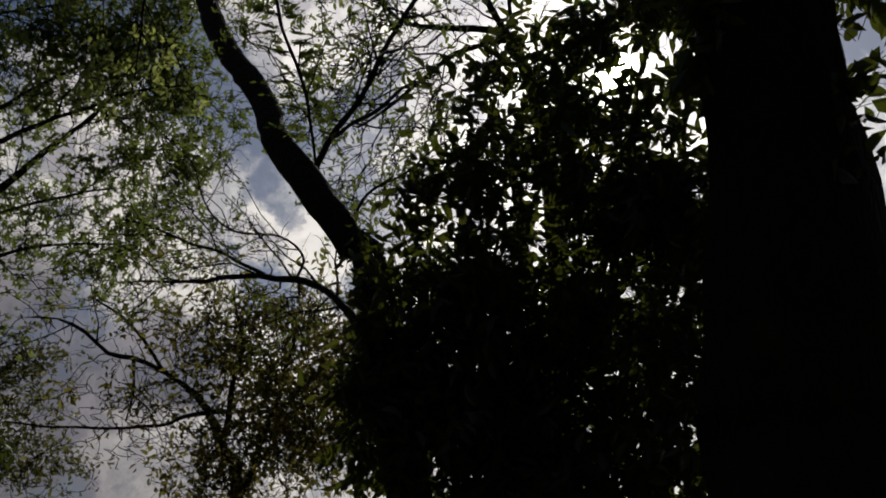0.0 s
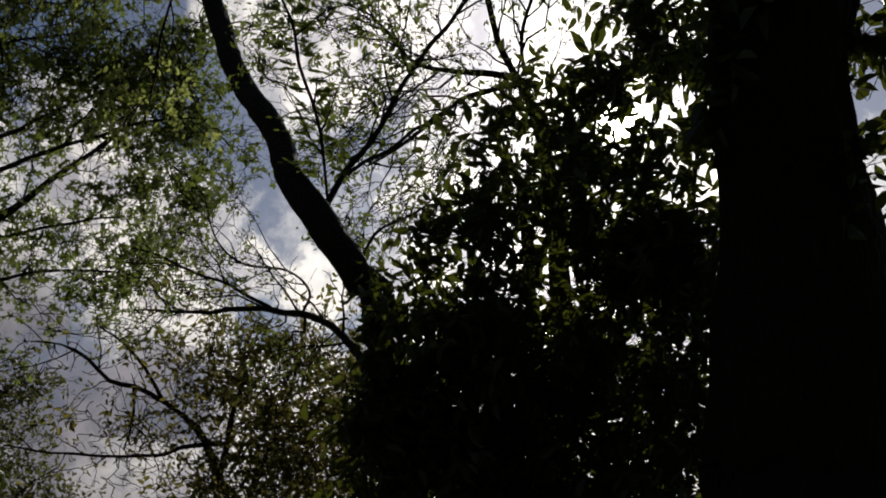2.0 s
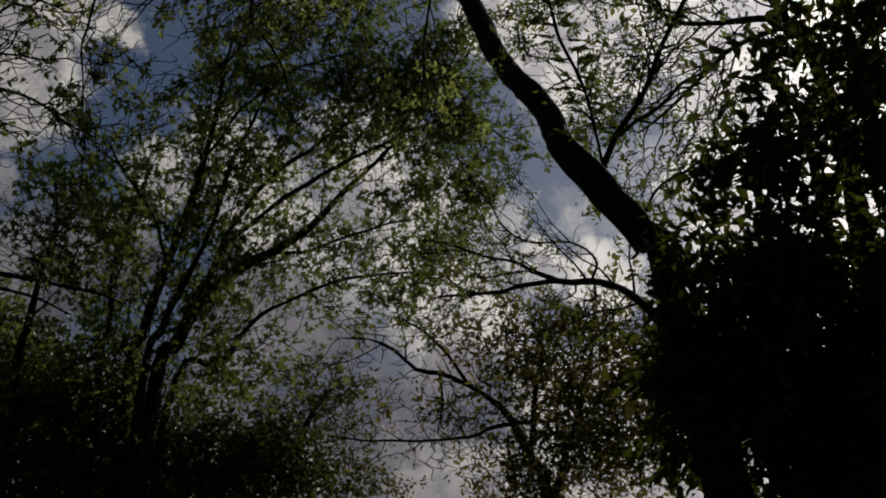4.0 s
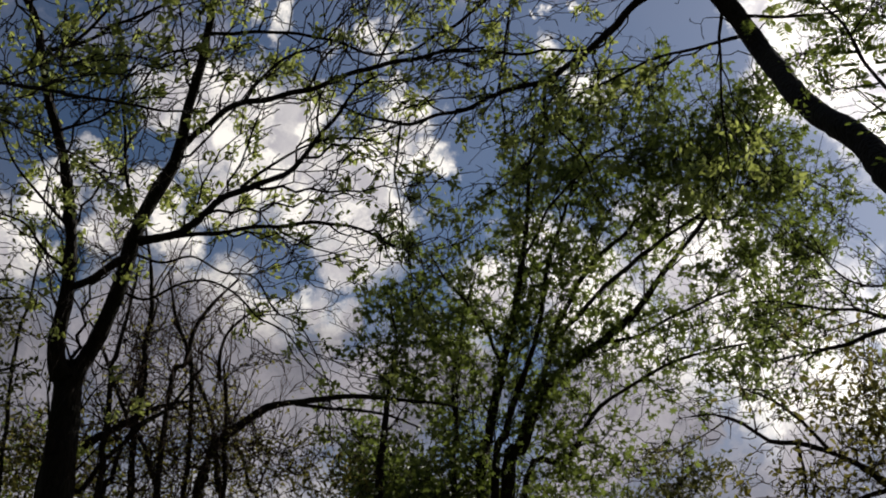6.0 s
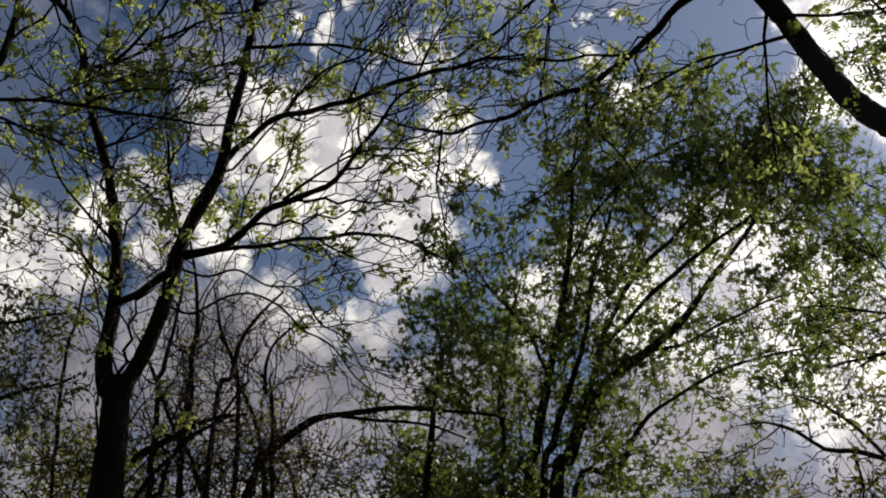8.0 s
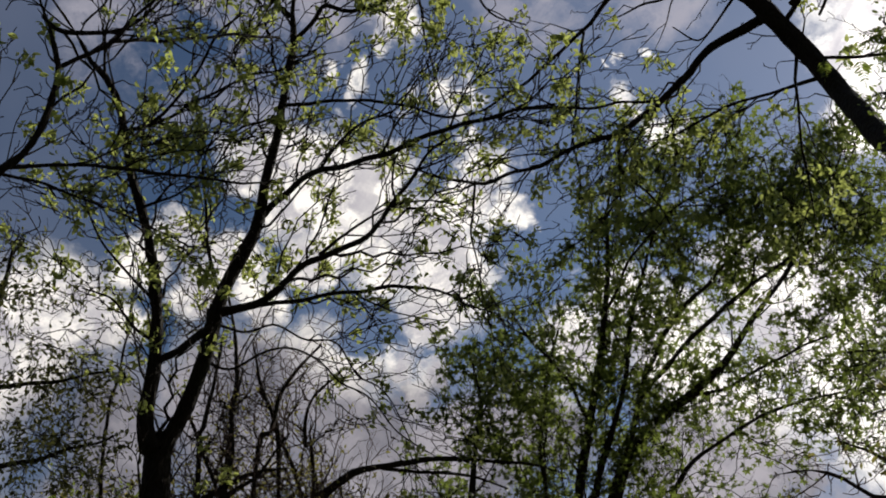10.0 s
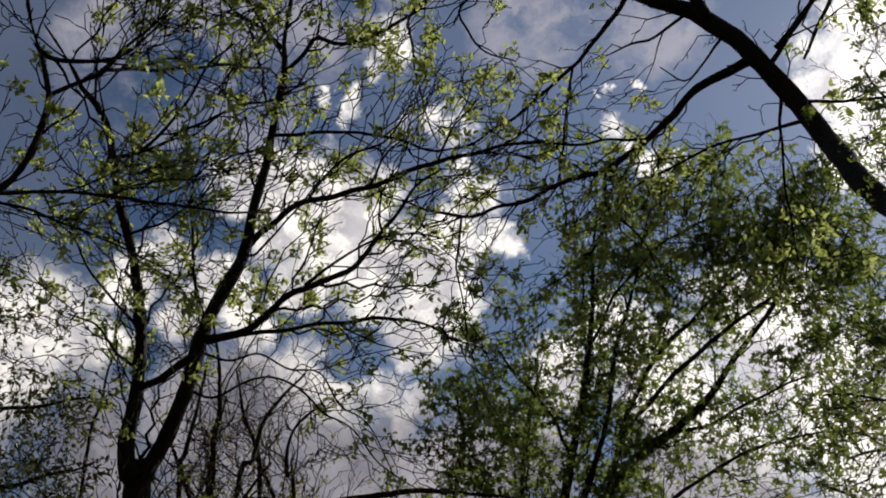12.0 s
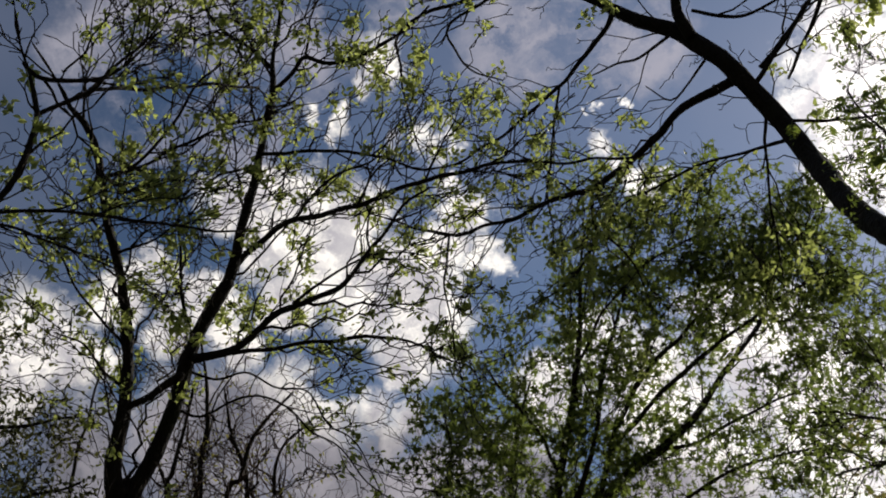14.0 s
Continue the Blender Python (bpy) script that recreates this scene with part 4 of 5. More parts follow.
shrub.limb([(-1.12, 5.28, 2.68, 0.0130), (-1.23, 5.24, 2.67, 0.0122), (-1.34, 5.21, 2.65, 0.0115), (-1.43, 5.17, 2.60, 0.0089), (-1.66, 5.08, 2.58, 0.0074), (-1.90, 4.98, 2.57, 0.0059), (-2.08, 4.87, 2.59, 0.0044)], "limb", 6)
shrub.limb([(-1.15, 5.29, 2.49, 0.0178), (-1.10, 5.27, 2.81, 0.0135), (-1.06, 5.25, 3.04, 0.0105), (-1.10, 5.22, 3.25, 0.0061)], "limb", 6)
shrub.limb([(-1.06, 5.44, 2.29, 0.0212), (-0.93, 5.37, 2.65, 0.0151), (-0.82, 5.29, 2.93, 0.0120), (-0.77, 5.20, 3.15, 0.0074)], "limb", 6)
shrub.limb([(-1.43, 5.14, 2.87, 0.0104), (-1.50, 5.01, 3.00, 0.0088), (-1.58, 4.89, 3.08, 0.0073), (-1.67, 4.78, 3.13, 0.0043)], "limb", 6)
shrub.limb([(-1.54, 4.99, 2.91, 0.0088), (-1.52, 4.98, 2.76, 0.0072), (-1.54, 4.96, 2.59, 0.0043)], "limb", 6)

# ---- small pale tree behind ----
pale_pts = [(-4.12, 8.60, -0.10, 0.0800), (-4.12, 8.50, 2.52, 0.0514), (-4.03, 8.47, 2.99, 0.0411), (-3.88, 8.46, 3.38, 0.0308), (-3.73, 8.46, 3.67, 0.0206), (-3.54, 8.49, 3.87, 0.0103)]
pale = Tree("pale_sapling", "small bushy sapling with pale olive-green leaves", "tree", foot_of(pale_pts), BARK_GREY, TWIG)
pale.limb(pale_pts, "trunk", 8)

# ---- leafy bush behind the maple ----
hazel_pts = [(-5.73, 8.26, -0.10, 0.0700), (-5.73, 8.16, 2.36, 0.0703), (-5.67, 8.13, 2.93, 0.0487), (-5.55, 8.13, 3.32, 0.0325), (-5.38, 8.17, 3.63, 0.0162)]
hazel = Tree("hazel_bush", "broad leafy bush with dull green leaves behind the maple", "shrub", foot_of(hazel_pts), BARK_GREY, TWIG)
hazel.limb(hazel_pts, "stem", 8)

# ---- low green growth under the forked tree ----
low_pts = [(-7.07, 4.57, -0.10, 0.0300), (-7.07, 4.47, 2.86, 0.0363), (-7.02, 4.43, 3.17, 0.0227), (-6.98, 4.39, 3.44, 0.0114)]
low_bush = Tree("low_bush", "low bush with fresh green leaves under the forked tree", "shrub", foot_of(low_pts), BARK_GREY, TWIG)
low_bush.limb(low_pts, "stem", 6)
low_bush.limb([(-7.05, 4.46, 2.98, 0.0204), (-6.84, 4.57, 3.29, 0.0135), (-6.69, 4.61, 3.52, 0.0090)], "stem", 6)
low_bush.limb([(-6.46, 3.90, 2.96, 0.0164), (-6.40, 3.83, 3.23, 0.0143), (-6.27, 3.71, 3.71, 0.0143), (-6.13, 3.60, 4.13, 0.0122), (-5.99, 3.55, 4.40, 0.0101), (-5.83, 3.48, 4.70, 0.0080), (-5.71, 3.39, 4.92, 0.0060)], "stem", 6)
low_bush.limb([(-7.05, 4.47, 2.94, 0.0204), (-7.09, 4.18, 3.26, 0.0135), (-7.08, 3.99, 3.50, 0.0090)], "stem", 6)

# ---- thick trunk close by ----
post_pts = [(0.84, 2.52, -0.10, 0.2700), (0.88, 2.52, 1.86, 0.2600), (0.875, 2.47, 2.14, 0.2450), (0.85, 2.37, 2.46, 0.2100), (0.815, 2.26, 2.73, 0.1700), (0.795, 2.18, 2.90, 0.1600), (0.785, 2.11, 3.02, 0.1520), (0.77, 2.02, 3.15, 0.1460), (0.72, 1.88, 3.34, 0.1314), (0.64, 1.60, 3.63, 0.1095), (0.53, 1.21, 3.92, 0.0803)]
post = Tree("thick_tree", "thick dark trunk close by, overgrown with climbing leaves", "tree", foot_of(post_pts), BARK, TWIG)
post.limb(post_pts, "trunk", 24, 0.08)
post.limb([(0.83, 2.11, 3.00, 0.1095), (0.91, 2.06, 3.13, 0.0748), (0.99, 2.02, 3.25, 0.0651), (1.05, 1.94, 3.42, 0.0549)], "limb", 14)
post.limb([(0.78, 2.19, 2.79, 0.0645), (0.68, 2.13, 2.88, 0.0339), (0.64, 2.06, 2.94, 0.0223), (0.61, 1.98, 3.01, 0.0178), (0.56, 1.86, 3.12, 0.0122)], "limb", 12)

# ---- dark evergreen bush ----
bush_pts = [(0.28, 3.45, -0.10, 0.0600), (0.28, 3.45, 1.92, 0.0379), (0.28, 3.40, 2.27, 0.0322), (0.27, 3.32, 2.59, 0.0246), (0.25, 3.23, 2.84, 0.0170), (0.23, 3.12, 3.10, 0.0095), (0.17, 3.05, 3.25, 0.0057)]
bush = Tree("evergreen_bush", "dense dark evergreen bush with glossy pointed leaves", "shrub", foot_of(bush_pts), BARK, TWIG)
bush.limb(bush_pts, "stem", 8)
bush.limb([(0.28, 3.41, 2.18, 0.0227), (0.45, 3.27, 2.52, 0.0168), (0.56, 3.10, 2.79, 0.0110), (0.60, 2.93, 3.03, 0.0072), (0.62, 2.77, 3.22, 0.0045)], "stem", 8)
bush.limb([(0.28, 3.40, 2.27, 0.0208), (0.08, 3.28, 2.52, 0.0149), (-0.03, 3.16, 2.69, 0.0091), (-0.12, 3.04, 2.80, 0.0054)], "stem", 8)
bush.limb([(0.28, 3.43, 2.09, 0.0227), (0.53, 3.27, 2.32, 0.0166), (0.71, 3.06, 2.63, 0.0108), (0.73, 2.83, 2.96, 0.0071), (0.70, 2.60, 3.23, 0.0043), (0.62, 2.46, 3.33, 0.0034)], "stem", 8)
bush.limb([(0.28, 3.42, 2.13, 0.0189), (-0.01, 3.37, 2.30, 0.0131), (-0.20, 3.31, 2.39, 0.0084), (-0.34, 3.26, 2.42, 0.0046)], "stem", 8)

# ---- boughs of a tree behind the bush ----
rear_pts = [(0.66, 5.88, -0.10, 0.1000), (0.66, 5.88, 2.46, 0.0811), (0.65, 5.74, 3.06, 0.0712), (0.64, 5.54, 3.67, 0.0582), (0.58, 5.32, 4.16, 0.0452), (0.50, 5.14, 4.50, 0.0322), (0.40, 5.02, 4.68, 0.0225), (0.27, 4.90, 4.86, 0.0176), (0.21, 4.77, 5.03, 0.0176), (0.17, 4.62, 5.22, 0.0128)]
rear = Tree("rear_tree", "dark tree with crooked boughs behind the evergreen bush", "tree", foot_of(rear_pts), BARK, TWIG)
rear.limb(rear_pts, "trunk", 10)
rear.limb([(0.40, 4.99, 4.66, 0.0207), (0.20, 4.95, 4.68, 0.0190), (-0.01, 4.93, 4.67, 0.0142), (-0.17, 4.87, 4.69, 0.0110), (-0.31, 4.76, 4.80, 0.0094), (-0.42, 4.66, 4.87, 0.0062), (-0.56, 4.59, 4.88, 0.0046)], "limb", 8)
rear.limb([(0.41, 5.01, 4.64, 0.0160), (0.14, 5.00, 4.57, 0.0142), (-0.04, 5.02, 4.45, 0.0125), (-0.26, 5.05, 4.28, 0.0093), (-0.44, 5.05, 4.16, 0.0062)], "limb", 8)
rear.limb([(0.43, 4.97, 4.69, 0.0128), (0.41, 4.87, 4.85, 0.0112), (0.45, 4.75, 5.02, 0.0096), (0.47, 4.60, 5.21, 0.0064)], "limb", 8)

# ---- crowns ----
maple.grow_on(maple.limbs, 3, 0.26, 0.75, start=0.52, r1=0.0032, shrink=0.45)
maple.crown([(-2.65, 6.41, 5.57, 1.00, 0.90, 0.48, 165), (-3.25, 6.06, 5.65, 0.43, 0.60, 0.39, 88), (-2.08, 6.61, 5.58, 0.56, 0.60, 0.48, 85), (-4.34, 5.82, 4.69, 0.49, 0.60, 0.38, 30), (-4.49, 5.92, 4.27, 0.51, 0.60, 0.47, 30), (-2.34, 6.95, 4.80, 0.56, 0.70, 0.65, 50), (-3.06, 6.57, 4.98, 0.74, 0.70, 0.43, 45), (-3.69, 6.24, 4.96, 0.48, 0.70, 0.52, 60), (-2.92, 6.96, 4.26, 0.74, 0.60, 0.39, 45), (-3.88, 6.45, 4.31, 0.52, 0.60, 0.48, 40), (-2.77, 6.06, 6.00, 0.56, 0.50, 0.26, 40), (-2.46, 7.19, 4.13, 0.52, 0.60, 0.43, 30)], thick=0.024, r1=0.0028, wander=0.12)
maple.crown([(-4.51, 5.83, 4.26, 0.34, 0.60, 0.51, 28), (-4.52, 6.11, 3.56, 0.55, 0.60, 0.34, 36), (-3.76, 6.84, 3.58, 0.74, 0.60, 0.35, 80), (-2.77, 6.94, 4.54, 0.87, 0.70, 0.39, 40), (-2.04, 6.94, 5.05, 0.48, 0.50, 0.30, 40)], thick=0.02, r1=0.0028, wander=0.12)
maple.crown([(-1.88, 6.84, 5.35, 0.26, 0.50, 0.26, 26), (-1.76, 6.88, 4.99, 0.21, 0.50, 0.21, 18), (-2.05, 6.80, 5.78, 0.24, 0.50, 0.24, 22), (-2.05, 6.80, 4.74, 0.25, 0.50, 0.25, 20), (-2.19, 6.75, 6.18, 0.21, 0.50, 0.21, 14), (-1.97, 6.82, 4.34, 0.25, 0.50, 0.25, 16), (-4.38, 5.60, 4.58, 0.19, 0.50, 0.19, 16), (-4.41, 5.57, 4.23, 0.20, 0.50, 0.20, 14)], thick=0.016, r1=0.0028, wander=0.14)
maple.sprigs(1.6, 0.26, r=0.0028)
maple.foliage(LEAF_MAPLE, 0.34, 0.060, 0.75, last=0.5, tuft=11, loose=0.055, lobed=5, label="fresh green leaves")
maple.finish()

forked.grow_on(forked.limbs[:2], 3, 0.24, 1.0, start=0.4, r1=0.0034)
forked.grow_on(forked.limbs[3:], 3, 0.19, 0.85, r1=0.0032)
forked.crown([(-4.88, 3.15, 4.67, 0.57, 0.70, 0.43, 30), (-5.18, 2.83, 4.26, 0.42, 0.60, 0.42, 24), (-4.43, 3.57, 4.68, 0.49, 0.60, 0.39, 20), (-4.53, 4.54, 4.12, 0.45, 0.50, 0.30, 16), (-5.16, 4.04, 4.02, 0.57, 0.60, 0.42, 70), (-4.75, 2.57, 5.14, 0.53, 0.60, 0.42, 24)], arch=0.03, wander=0.12, thick=0.02, spread=0.4, r1=0.0030)
forked.crown([(-5.23, 3.54, 4.96, 0.31, 0.50, 0.31, 100), (-5.27, 3.47, 4.49, 0.26, 0.50, 0.26, 70), (-5.04, 3.80, 5.14, 0.24, 0.50, 0.24, 60), (-5.49, 3.12, 4.63, 0.27, 0.50, 0.27, 70), (-5.54, 3.01, 5.16, 0.24, 0.50, 0.24, 50), (-4.87, 4.03, 4.95, 0.23, 0.50, 0.23, 40), (-5.64, 2.83, 4.73, 0.23, 0.50, 0.23, 30)], arch=0.05, wander=0.16, thick=0.012, spread=0.5, r1=0.0028)
forked.foliage(LEAF_YOUNG, 0.12, 0.046, 0.6, last=0.20, tuft=19, loose=0.028, label="sparse yellow-green young leaves")
forked.finish()

edge.grow_on(edge.limbs[:1], 3, 0.20, 0.75, start=0.6, r1=0.003)
edge.grow_on(edge.limbs[1:], 3, 0.125, 0.75, r1=0.003)
edge.crown([(-4.00, 1.62, 5.08, 0.33, 0.50, 0.27, 36), (-4.10, 1.76, 4.73, 0.24, 0.40, 0.24, 22)], arch=0.03, wander=0.14, thick=0.014, r1=0.0028)
edge.foliage(LEAF_YOUNG, 0.12, 0.046, 0.6, last=0.20, tuft=19, loose=0.026, label="small green spring leaves")
edge.finish()

side.crown([(-5.77, 2.58, 4.53, 0.23, 0.40, 0.23, 45), (-5.76, 3.03, 4.11, 0.42, 0.50, 0.15, 60), (-5.91, 3.06, 3.70, 0.57, 0.50, 0.19, 80), (-5.61, 2.94, 4.52, 0.30, 0.40, 0.27, 22), (-5.63, 2.44, 4.88, 0.15, 0.30, 0.15, 18)], thick=0.012, reach=4.0, r1=0.0028)
side.crown([(-5.80, 3.04, 4.17, 0.30, 0.40, 0.19, 50), (-5.85, 3.27, 3.76, 0.42, 0.40, 0.23, 50), (-5.96, 3.29, 3.43, 0.34, 0.40, 0.23, 40)], thick=0.01, reach=4.0, r1=0.0028)
side.sprigs(1.5, 0.2, r=0.0026)
side.foliage(LEAF_OLIVE, 1.4, 0.044, 0.55, last=0.7, tuft=2, loose=0.04, label="dull green leaves")
side.finish()

lean.grow_on(lean.limbs[:1], 3, 0.16, 0.55, start=0.66, lift=-0.1, r1=0.003)
lean.grow_on(lean.limbs[1:8], 3, 0.12, 0.62, lift=-0.12, r1=0.0028)
lean.grow_on(lean.limbs[8:19], 3, 0.21, 0.60, lift=-0.08, r1=0.0028)
lean.foliage(LEAF_YOUNG, 0.12, 0.046, 0.6, last=0.20, tuft=19, loose=0.026, label="pale young leaves")
lean.tips = []
lean.grow_on(lean.limbs[19:], 3, 0.078, 0.44, lift=0.0, r1=0.0014)
lean.foliage(LEAF_PALE, 0.19, 0.027, 0.5, last=0.25, tuft=6, loose=0.018, label="small grey-green leaves", name="lower_foliage")
lean.finish()
plume = compound_leaf(LEAF_PALE)
for q, host, count, size in ((shoot_pts, shoot, 58, 0.14), (spray_pts, spray, 12, 0.17)):
    feather(lean, host, plume, glide(q)[:, :3], count, size)

rear.grow_on(rear.limbs[:1], 3, 0.16, 0.7, start=0.7)
rear.grow_on(rear.limbs[1:], 3, 0.075, 0.62, lift=0.05)
rear.crown([(0.49, 4.97, 4.87, 0.49, 0.40, 0.36, 30), (0.86, 4.90, 4.90, 0.42, 0.40, 0.29, 40)], arch=0.0, wander=0.14, thick=0.013, r1=0.0024)
rear.foliage(LEAF_PALE, 0.20, 0.042, 0.5, last=0.3, tuft=6, loose=0.03, label="small green leaves")
rear.finish()

thicket.skirt(200, 1.1, 2.6)
thicket.grow_on(thicket.limbs[3:], 3, 0.25, 0.80, start=0.5, r1=0.0032, lift=0.12, lean_out=1.0, shrink=0.42)
thicket.crown([(-5.69, 4.43, 3.85, 0.60, 0.60, 0.40, 70), (-5.64, 5.09, 3.60, 0.72, 0.50, 0.30, 200), (-5.12, 5.54, 3.65, 0.51, 0.40, 0.25, 60), (-6.06, 3.97, 3.50, 0.50, 0.50, 0.28, 200), (-5.70, 4.52, 3.50, 0.95, 0.60, 0.30, 480), (-5.30, 5.10, 3.45, 0.60, 0.50, 0.25, 170)], arch=0.10, wander=0.26, thick=0.012, r1=0.0034)
thicket.sprigs(0.5, 0.30, r=0.0032, back=0.8)
thicket.foliage(LEAF_BROWN, 0.26, 0.036, 0.5, last=0.6, tuft=3, loose=0.03, label="few brownish buds and leaves")
thicket.tips = []
thicket.crown([(-6.40, 3.87, 3.48, 0.39, 0.50, 0.39, 150), (-6.17, 4.24, 3.46, 0.39, 0.50, 0.39, 190), (-5.89, 4.63, 3.59, 0.40, 0.50, 0.40, 210), (-5.56, 5.01, 3.66, 0.36, 0.50, 0.36, 180), (-5.28, 5.31, 3.56, 0.31, 0.50, 0.31, 130), (-6.00, 4.47, 3.91, 0.30, 0.50, 0.30, 70), (-5.71, 4.84, 3.99, 0.25, 0.50, 0.25, 50), (-5.02, 5.56, 3.42, 0.21, 0.50, 0.21, 40)], arch=0.06, wander=0.24, thick=0.010, r1=0.003)
thicket.foliage(LEAF_BROWN, 3.6, 0.045, 0.55, last=0.8, tuft=2, loose=0.05, label="dense brown-green leaves low down", name="lower_foliage")
thicket.finish()

shrub.skirt(140, 0.8, 2.2)
shrub.crown([(-0.96, 5.25, 2.86, 0.42, 0.50, 0.34, 300), (-1.15, 5.20, 3.00, 0.26, 0.40, 0.18, 70), (-0.67, 5.15, 2.56, 0.29, 0.40, 0.32, 200), (-1.08, 5.32, 2.36, 0.50, 0.40, 0.21, 190), (-0.56, 4.96, 2.99, 0.25, 0.30, 0.25, 140), (-0.41, 4.95, 2.66, 0.19, 0.30, 0.33, 170), (-0.87, 5.07, 3.17, 0.30, 0.30, 0.10, 30), (-0.90, 5.23, 2.49, 0.38, 0.30, 0.18, 190), (-0.55, 5.07, 2.51, 0.23, 0.30, 0.20, 110), (-1.38, 5.00, 3.03, 0.18, 0.40, 0.18, 20), (-1.04, 5.08, 3.21, 0.21, 0.40, 0.21, 22), (-0.73, 5.13, 3.22, 0.15, 0.40, 0.15, 16), (-1.47, 4.97, 2.69, 0.20, 0.40, 0.20, 24), (-1.27, 5.02, 3.28, 0.15, 0.40, 0.15, 8)], arch=-0.02, wander=0.30, thick=0.013, r1=0.0022)
shrub.sprigs(1.4, 0.22, r=0.0022)
shrub.foliage(LEAF_BROWN, 0.76, 0.040, 0.55, last=0.7, tuft=5, loose=0.035, label="small brown-green leaves")
shrub.tips = []
shrub.crown([(-1.40, 5.23, 2.57, 0.36, 0.40, 0.27, 170), (-1.63, 5.00, 2.74, 0.25, 0.30, 0.27, 110), (-1.84, 4.87, 2.98, 0.29, 0.30, 0.15, 30), (-1.34, 5.18, 2.82, 0.27, 0.40, 0.21, 100)], arch=-0.10, wander=0.25, droop=0.12, thick=0.012, r1=0.0022)
shrub.grow_on(shrub.limbs, 3, 0.12, 0.36, start=0.45, r1=0.0022, lift=-0.15, lean_out=1.0, shrink=0.42)
shrub.foliage(LEAF_BROWN, 0.10, 0.032, 0.55, last=0.5, tuft=3, loose=0.02, label="few small brown-green leaves", name="outer_foliage")
shrub.finish()

pale.skirt(90, 0.8, 2.6)
pale.crown([(-3.69, 8.50, 3.58, 0.57, 0.70, 0.57, 220), (-4.12, 8.41, 3.14, 0.62, 0.70, 0.51, 220), (-3.40, 8.75, 2.95, 0.46, 0.60, 0.31, 80), (-4.75, 8.04, 3.26, 0.87, 0.70, 0.62, 260), (-5.57, 7.51, 3.21, 0.77, 0.70, 0.57, 200)], thick=0.014, r1=0.003)
pale.sprigs(1.5, 0.2)
pale.foliage(LEAF_OLIVE, 4.0, 0.05, 0.55, last=0.8, label="pale olive-green leaves")
pale.finish()

low_bush.skirt(120, 1.0, 2.4)
low_bush.crown([(-7.01, 4.32, 3.48, 0.59, 0.60, 0.27, 90), (-7.10, 3.99, 3.80, 0.32, 0.50, 0.41, 40), (-6.76, 4.73, 3.43, 0.32, 0.50, 0.18, 40), (-6.95, 4.26, 3.79, 0.41, 0.50, 0.32, 60), (-6.77, 4.59, 3.71, 0.27, 0.50, 0.27, 40)], thick=0.012, r1=0.003)
low_bush.foliage(LEAF_PALE, 4.0, 0.05, 0.6, last=0.8, loose=0.04, label="fresh green leaves")
low_bush.finish()

hazel.skirt(160, 1.2, 2.6)
hazel.crown([(-5.75, 8.04, 3.07, 1.08, 0.70, 0.59, 420), (-4.79, 8.65, 3.01, 0.97, 0.70, 0.43, 320), (-6.37, 7.52, 3.26, 0.92, 0.70, 0.70, 380), (-6.07, 7.57, 3.95, 0.70, 0.70, 0.65, 240), (-5.34, 8.19, 3.63, 0.70, 0.70, 0.43, 120)], thick=0.014, r1=0.003)
hazel.crown([(-5.02, 6.50, 2.99, 0.50, 0.60, 0.50, 208), (-4.42, 6.92, 2.94, 0.50, 0.60, 0.50, 208), (-3.81, 7.27, 3.01, 0.41, 0.60, 0.41, 144), (-4.74, 6.71, 3.44, 0.36, 0.60, 0.36, 112), (-5.13, 6.41, 3.49, 0.37, 0.60, 0.37, 96), (-3.46, 7.44, 2.98, 0.32, 0.60, 0.32, 80)], thick=0.012, r1=0.003, reach=4.0)
hazel.foliage(LEAF_DULL, 9.0, 0.065, 0.7, last=0.9, loose=0.05, label="dull green leaves")
hazel.finish()

bush.skirt(200, 0.75, 1.9)
bush.crown([(0.59, 2.91, 2.69, 0.29, 0.35, 0.14, 144), (0.09, 3.13, 2.57, 0.39, 0.45, 0.22, 304), (0.44, 3.14, 2.41, 0.43, 0.50, 0.32, 304), (-0.19, 3.30, 2.28, 0.20, 0.30, 0.28, 176), (0.08, 3.20, 2.30, 0.20, 0.30, 0.20, 128), (0.17, 3.34, 2.08, 0.55, 0.40, 0.22, 368), (0.61, 2.97, 2.10, 0.18, 0.25, 0.22, 96)], thick=0.008, r1=0.0014)
bush.crown([(0.36, 2.80, 3.19, 0.09, 0.22, 0.09, 9), (0.27, 2.81, 3.30, 0.08, 0.22, 0.08, 8), (0.42, 2.79, 3.33, 0.08, 0.22, 0.08, 5), (0.37, 2.80, 3.03, 0.09, 0.22, 0.09, 9), (0.25, 2.81, 3.11, 0.10, 0.22, 0.10, 18), (0.14, 2.82, 3.01, 0.10, 0.22, 0.10, 19), (0.05, 2.82, 3.09, 0.08, 0.22, 0.08, 7), (0.17, 2.81, 3.20, 0.08, 0.22, 0.08, 6), (-0.00, 2.82, 2.88, 0.10, 0.22, 0.10, 13), (-0.09, 2.82, 2.77, 0.08, 0.22, 0.08, 6), (-0.17, 2.82, 2.74, 0.05, 0.22, 0.05, 4), (0.65, 2.74, 3.23, 0.06, 0.22, 0.06, 4), (0.66, 2.74, 3.06, 0.07, 0.22, 0.07, 4), (0.72, 2.72, 2.95, 0.06, 0.22, 0.06, 4)], thick=0.006, r1=0.0014)
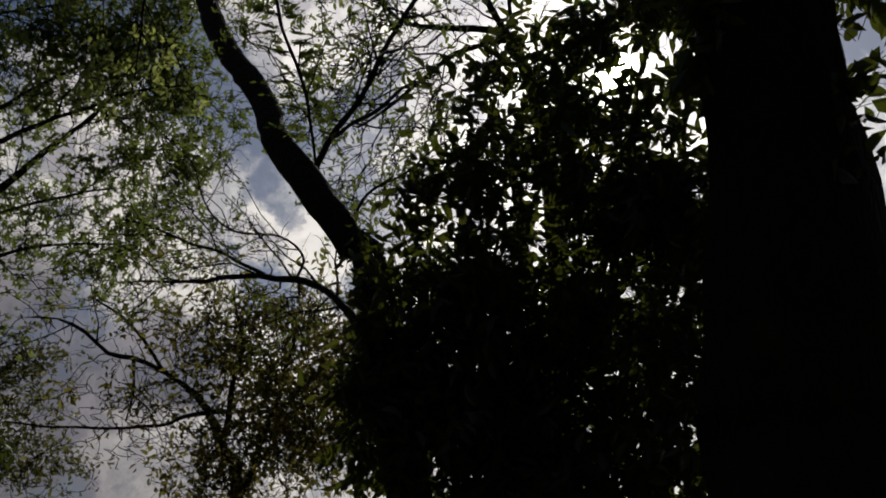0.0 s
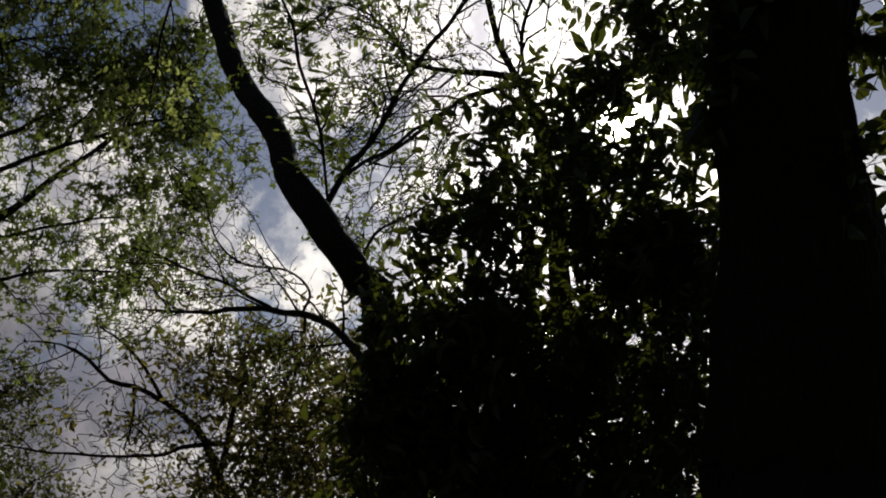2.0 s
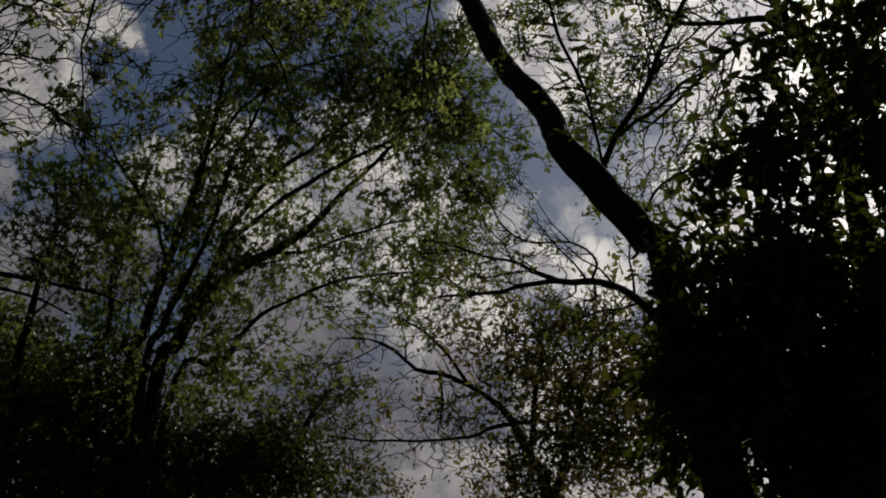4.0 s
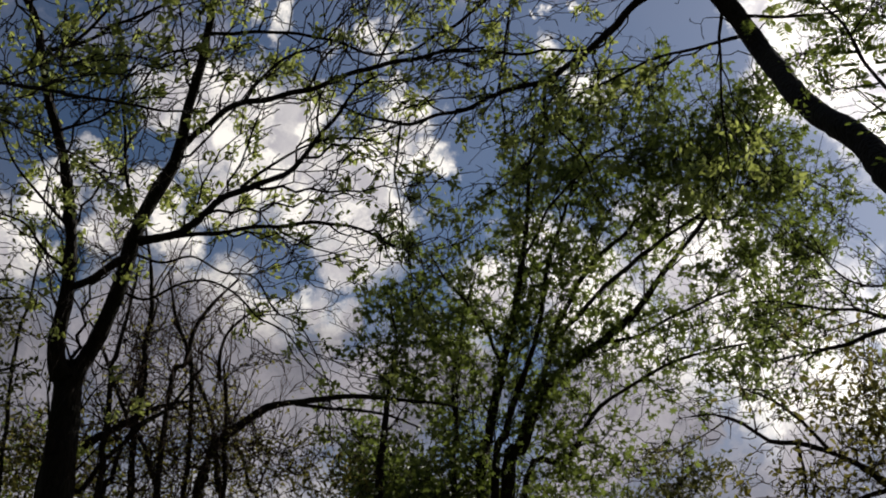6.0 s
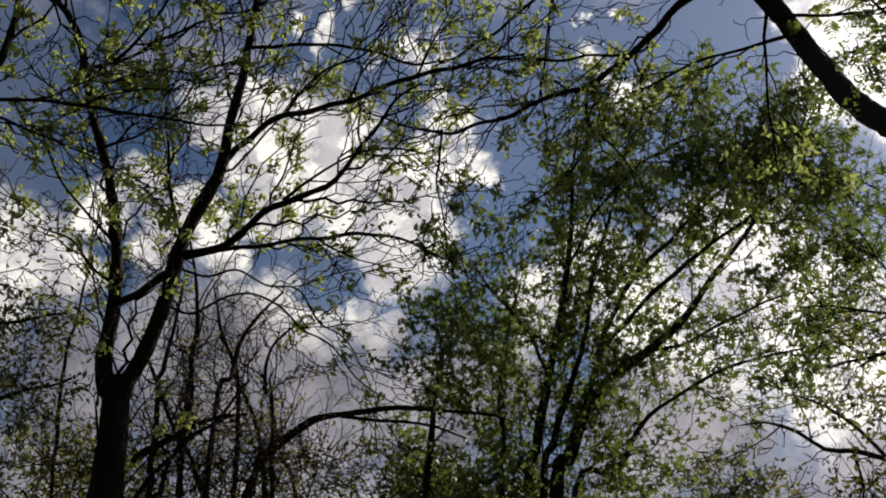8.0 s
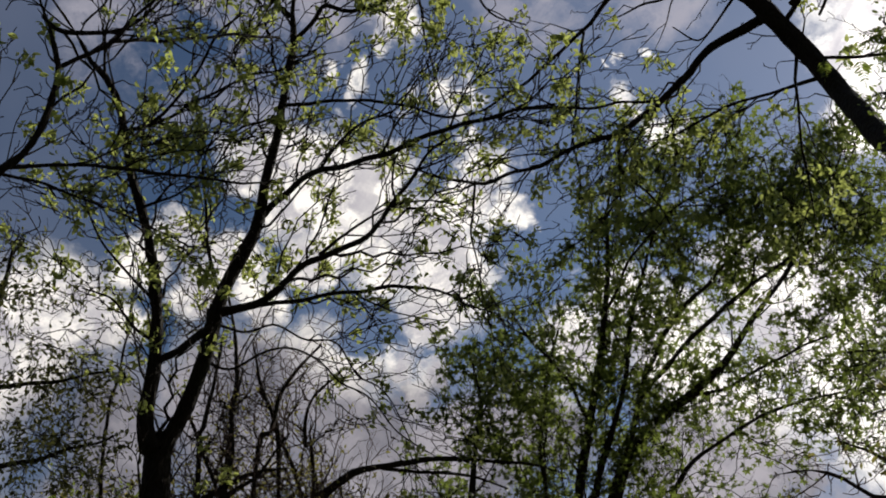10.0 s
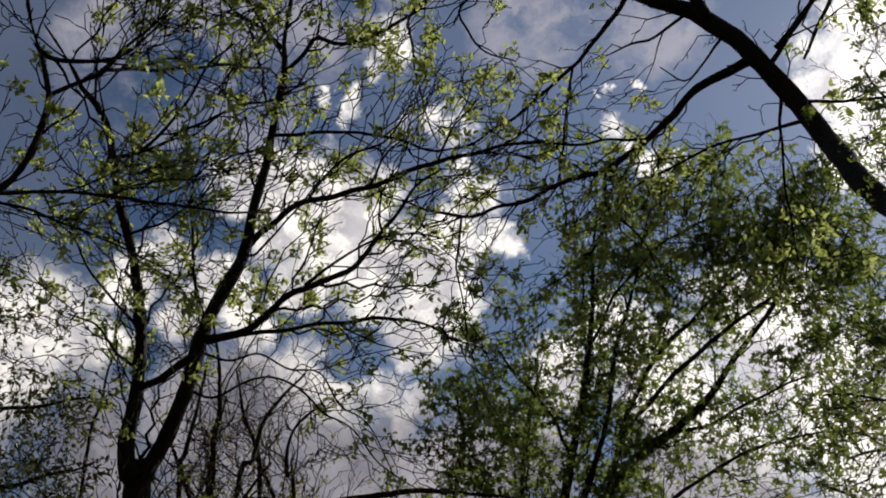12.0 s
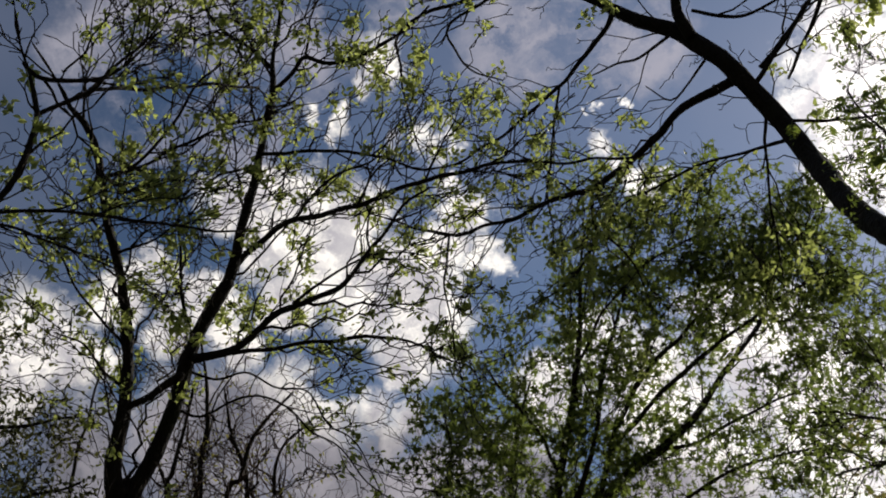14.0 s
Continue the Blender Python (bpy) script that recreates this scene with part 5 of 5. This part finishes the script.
bush.crown([(0.73, 2.72, 3.13, 0.05, 0.22, 0.05, 4), (0.68, 2.73, 2.84, 0.07, 0.22, 0.07, 6), (0.58, 2.76, 3.34, 0.08, 0.22, 0.08, 6), (0.70, 2.73, 3.46, 0.11, 0.22, 0.11, 12), (0.55, 2.76, 3.49, 0.08, 0.22, 0.08, 6), (0.63, 2.75, 2.92, 0.05, 0.22, 0.05, 4), (0.44, 2.78, 2.94, 0.05, 0.22, 0.05, 4), (0.45, 2.78, 3.26, 0.04, 0.22, 0.04, 4), (0.57, 2.76, 3.03, 0.04, 0.22, 0.04, 4), (0.33, 2.80, 2.87, 0.14, 0.22, 0.14, 56), (0.17, 2.82, 2.83, 0.13, 0.22, 0.13, 62), (0.51, 2.77, 2.79, 0.15, 0.22, 0.15, 66), (0.76, 2.71, 3.31, 0.07, 0.22, 0.07, 4)], thick=0.006, r1=0.0014)
bush.crown([(0.50, 2.74, 3.27, 0.06, 0.20, 0.06, 5), (0.40, 2.76, 3.20, 0.05, 0.20, 0.05, 5), (0.46, 2.75, 3.38, 0.06, 0.20, 0.06, 5), (0.59, 2.72, 3.18, 0.04, 0.20, 0.04, 4), (0.41, 2.76, 3.46, 0.06, 0.20, 0.06, 4), (0.64, 2.71, 3.43, 0.06, 0.20, 0.06, 6), (0.42, 2.76, 3.10, 0.03, 0.20, 0.03, 3), (0.28, 2.78, 3.41, 0.07, 0.20, 0.07, 4), (0.74, 2.68, 3.43, 0.08, 0.20, 0.08, 14)], thick=0.006, r1=0.0014)
bush.crown([(0.62, 2.72, 3.51, 0.07, 0.20, 0.07, 8), (0.78, 2.67, 3.27, 0.05, 0.20, 0.05, 8), (0.72, 2.69, 2.77, 0.06, 0.20, 0.06, 9), (0.69, 2.70, 2.66, 0.08, 0.20, 0.08, 12), (0.67, 2.70, 2.46, 0.10, 0.20, 0.10, 12), (0.65, 2.71, 2.25, 0.11, 0.20, 0.11, 14), (0.54, 2.73, 2.92, 0.04, 0.20, 0.04, 5), (0.50, 2.74, 2.98, 0.03, 0.20, 0.03, 3), (0.67, 2.70, 3.15, 0.05, 0.20, 0.05, 5), (0.55, 2.73, 3.53, 0.07, 0.20, 0.07, 6)], thick=0.006, r1=0.0014)
bush.crown([(0.69, 2.73, 2.62, 0.06, 0.20, 0.06, 14), (0.67, 2.73, 2.48, 0.07, 0.20, 0.07, 22), (0.65, 2.74, 2.32, 0.08, 0.20, 0.08, 26), (0.63, 2.74, 2.18, 0.08, 0.20, 0.08, 28), (0.61, 2.75, 2.05, 0.08, 0.20, 0.08, 28), (0.72, 2.72, 2.76, 0.05, 0.20, 0.05, 7)], thick=0.006, r1=0.0014)
bush.sprigs(1.3, 0.10)
bush.foliage(LEAF_DARK, 3.8, 0.060, 0.45, last=0.8, hang=0.5, loose=0.02, label="glossy dark green leaves", single=280)
bush.tips = []
bush.crown([(0.53, 3.11, 1.95, 0.45, 0.30, 0.16, 260), (0.32, 3.15, 1.87, 0.48, 0.30, 0.14, 160)], thick=0.008, r1=0.0014)
bush.foliage(LEAF_DARK, 6.0, 0.07, 0.5, last=0.9, hang=0.5, loose=0.03, label="glossy dark green leaves", name="lower_foliage")
bush.finish()

post.crown([(0.61, 2.12, 2.91, 0.07, 0.20, 0.15, 16), (1.05, 2.19, 2.93, 0.06, 0.30, 0.33, 34), (0.64, 2.03, 3.03, 0.10, 0.20, 0.10, 12), (0.62, 2.24, 2.81, 0.03, 0.15, 0.16, 16)], thick=0.005)
post.crown([(0.96, 2.10, 2.73, 0.04, 0.12, 0.04, 5), (0.95, 2.11, 2.62, 0.04, 0.12, 0.04, 5), (1.00, 2.09, 3.01, 0.04, 0.12, 0.04, 4), (0.99, 2.09, 2.86, 0.03, 0.12, 0.03, 4), (0.94, 2.11, 2.51, 0.03, 0.12, 0.03, 4)], thick=0.005)
post.foliage(LEAF_DARK, 5.0, 0.065, 0.6, last=0.9, label="climbing dark leaves")
post.finish()

# ---- unseen leaf screen added behind the camera: cuts sky light, bounces sun ----
woods = Soup()
ang = rng.uniform(radians(172), radians(395), 9000)
dist = rng.uniform(7.0, 12.0, 9000)
tall = 9.5 * (0.65 + 0.35 * np.sin(ang * 7.0) * np.sin(ang * 3.1 + 1.0))
at = np.stack([np.cos(ang) * dist, np.sin(ang) * dist, rng.random(9000) ** 0.8 * tall], 1)
woods.leaves(at, rng.normal(size=(9000, 3)) + (0, 0, -0.5), rng.uniform(0.25, 0.6, 9000), 0.7)
tagged(new("unseen_leaf_screen", woods.mesh("unseen_leaf_screen", LEAF_PALE, False)), "added ring of pale leaves behind the camera, unseen, holding back sky light", "woods", kind="stuff")
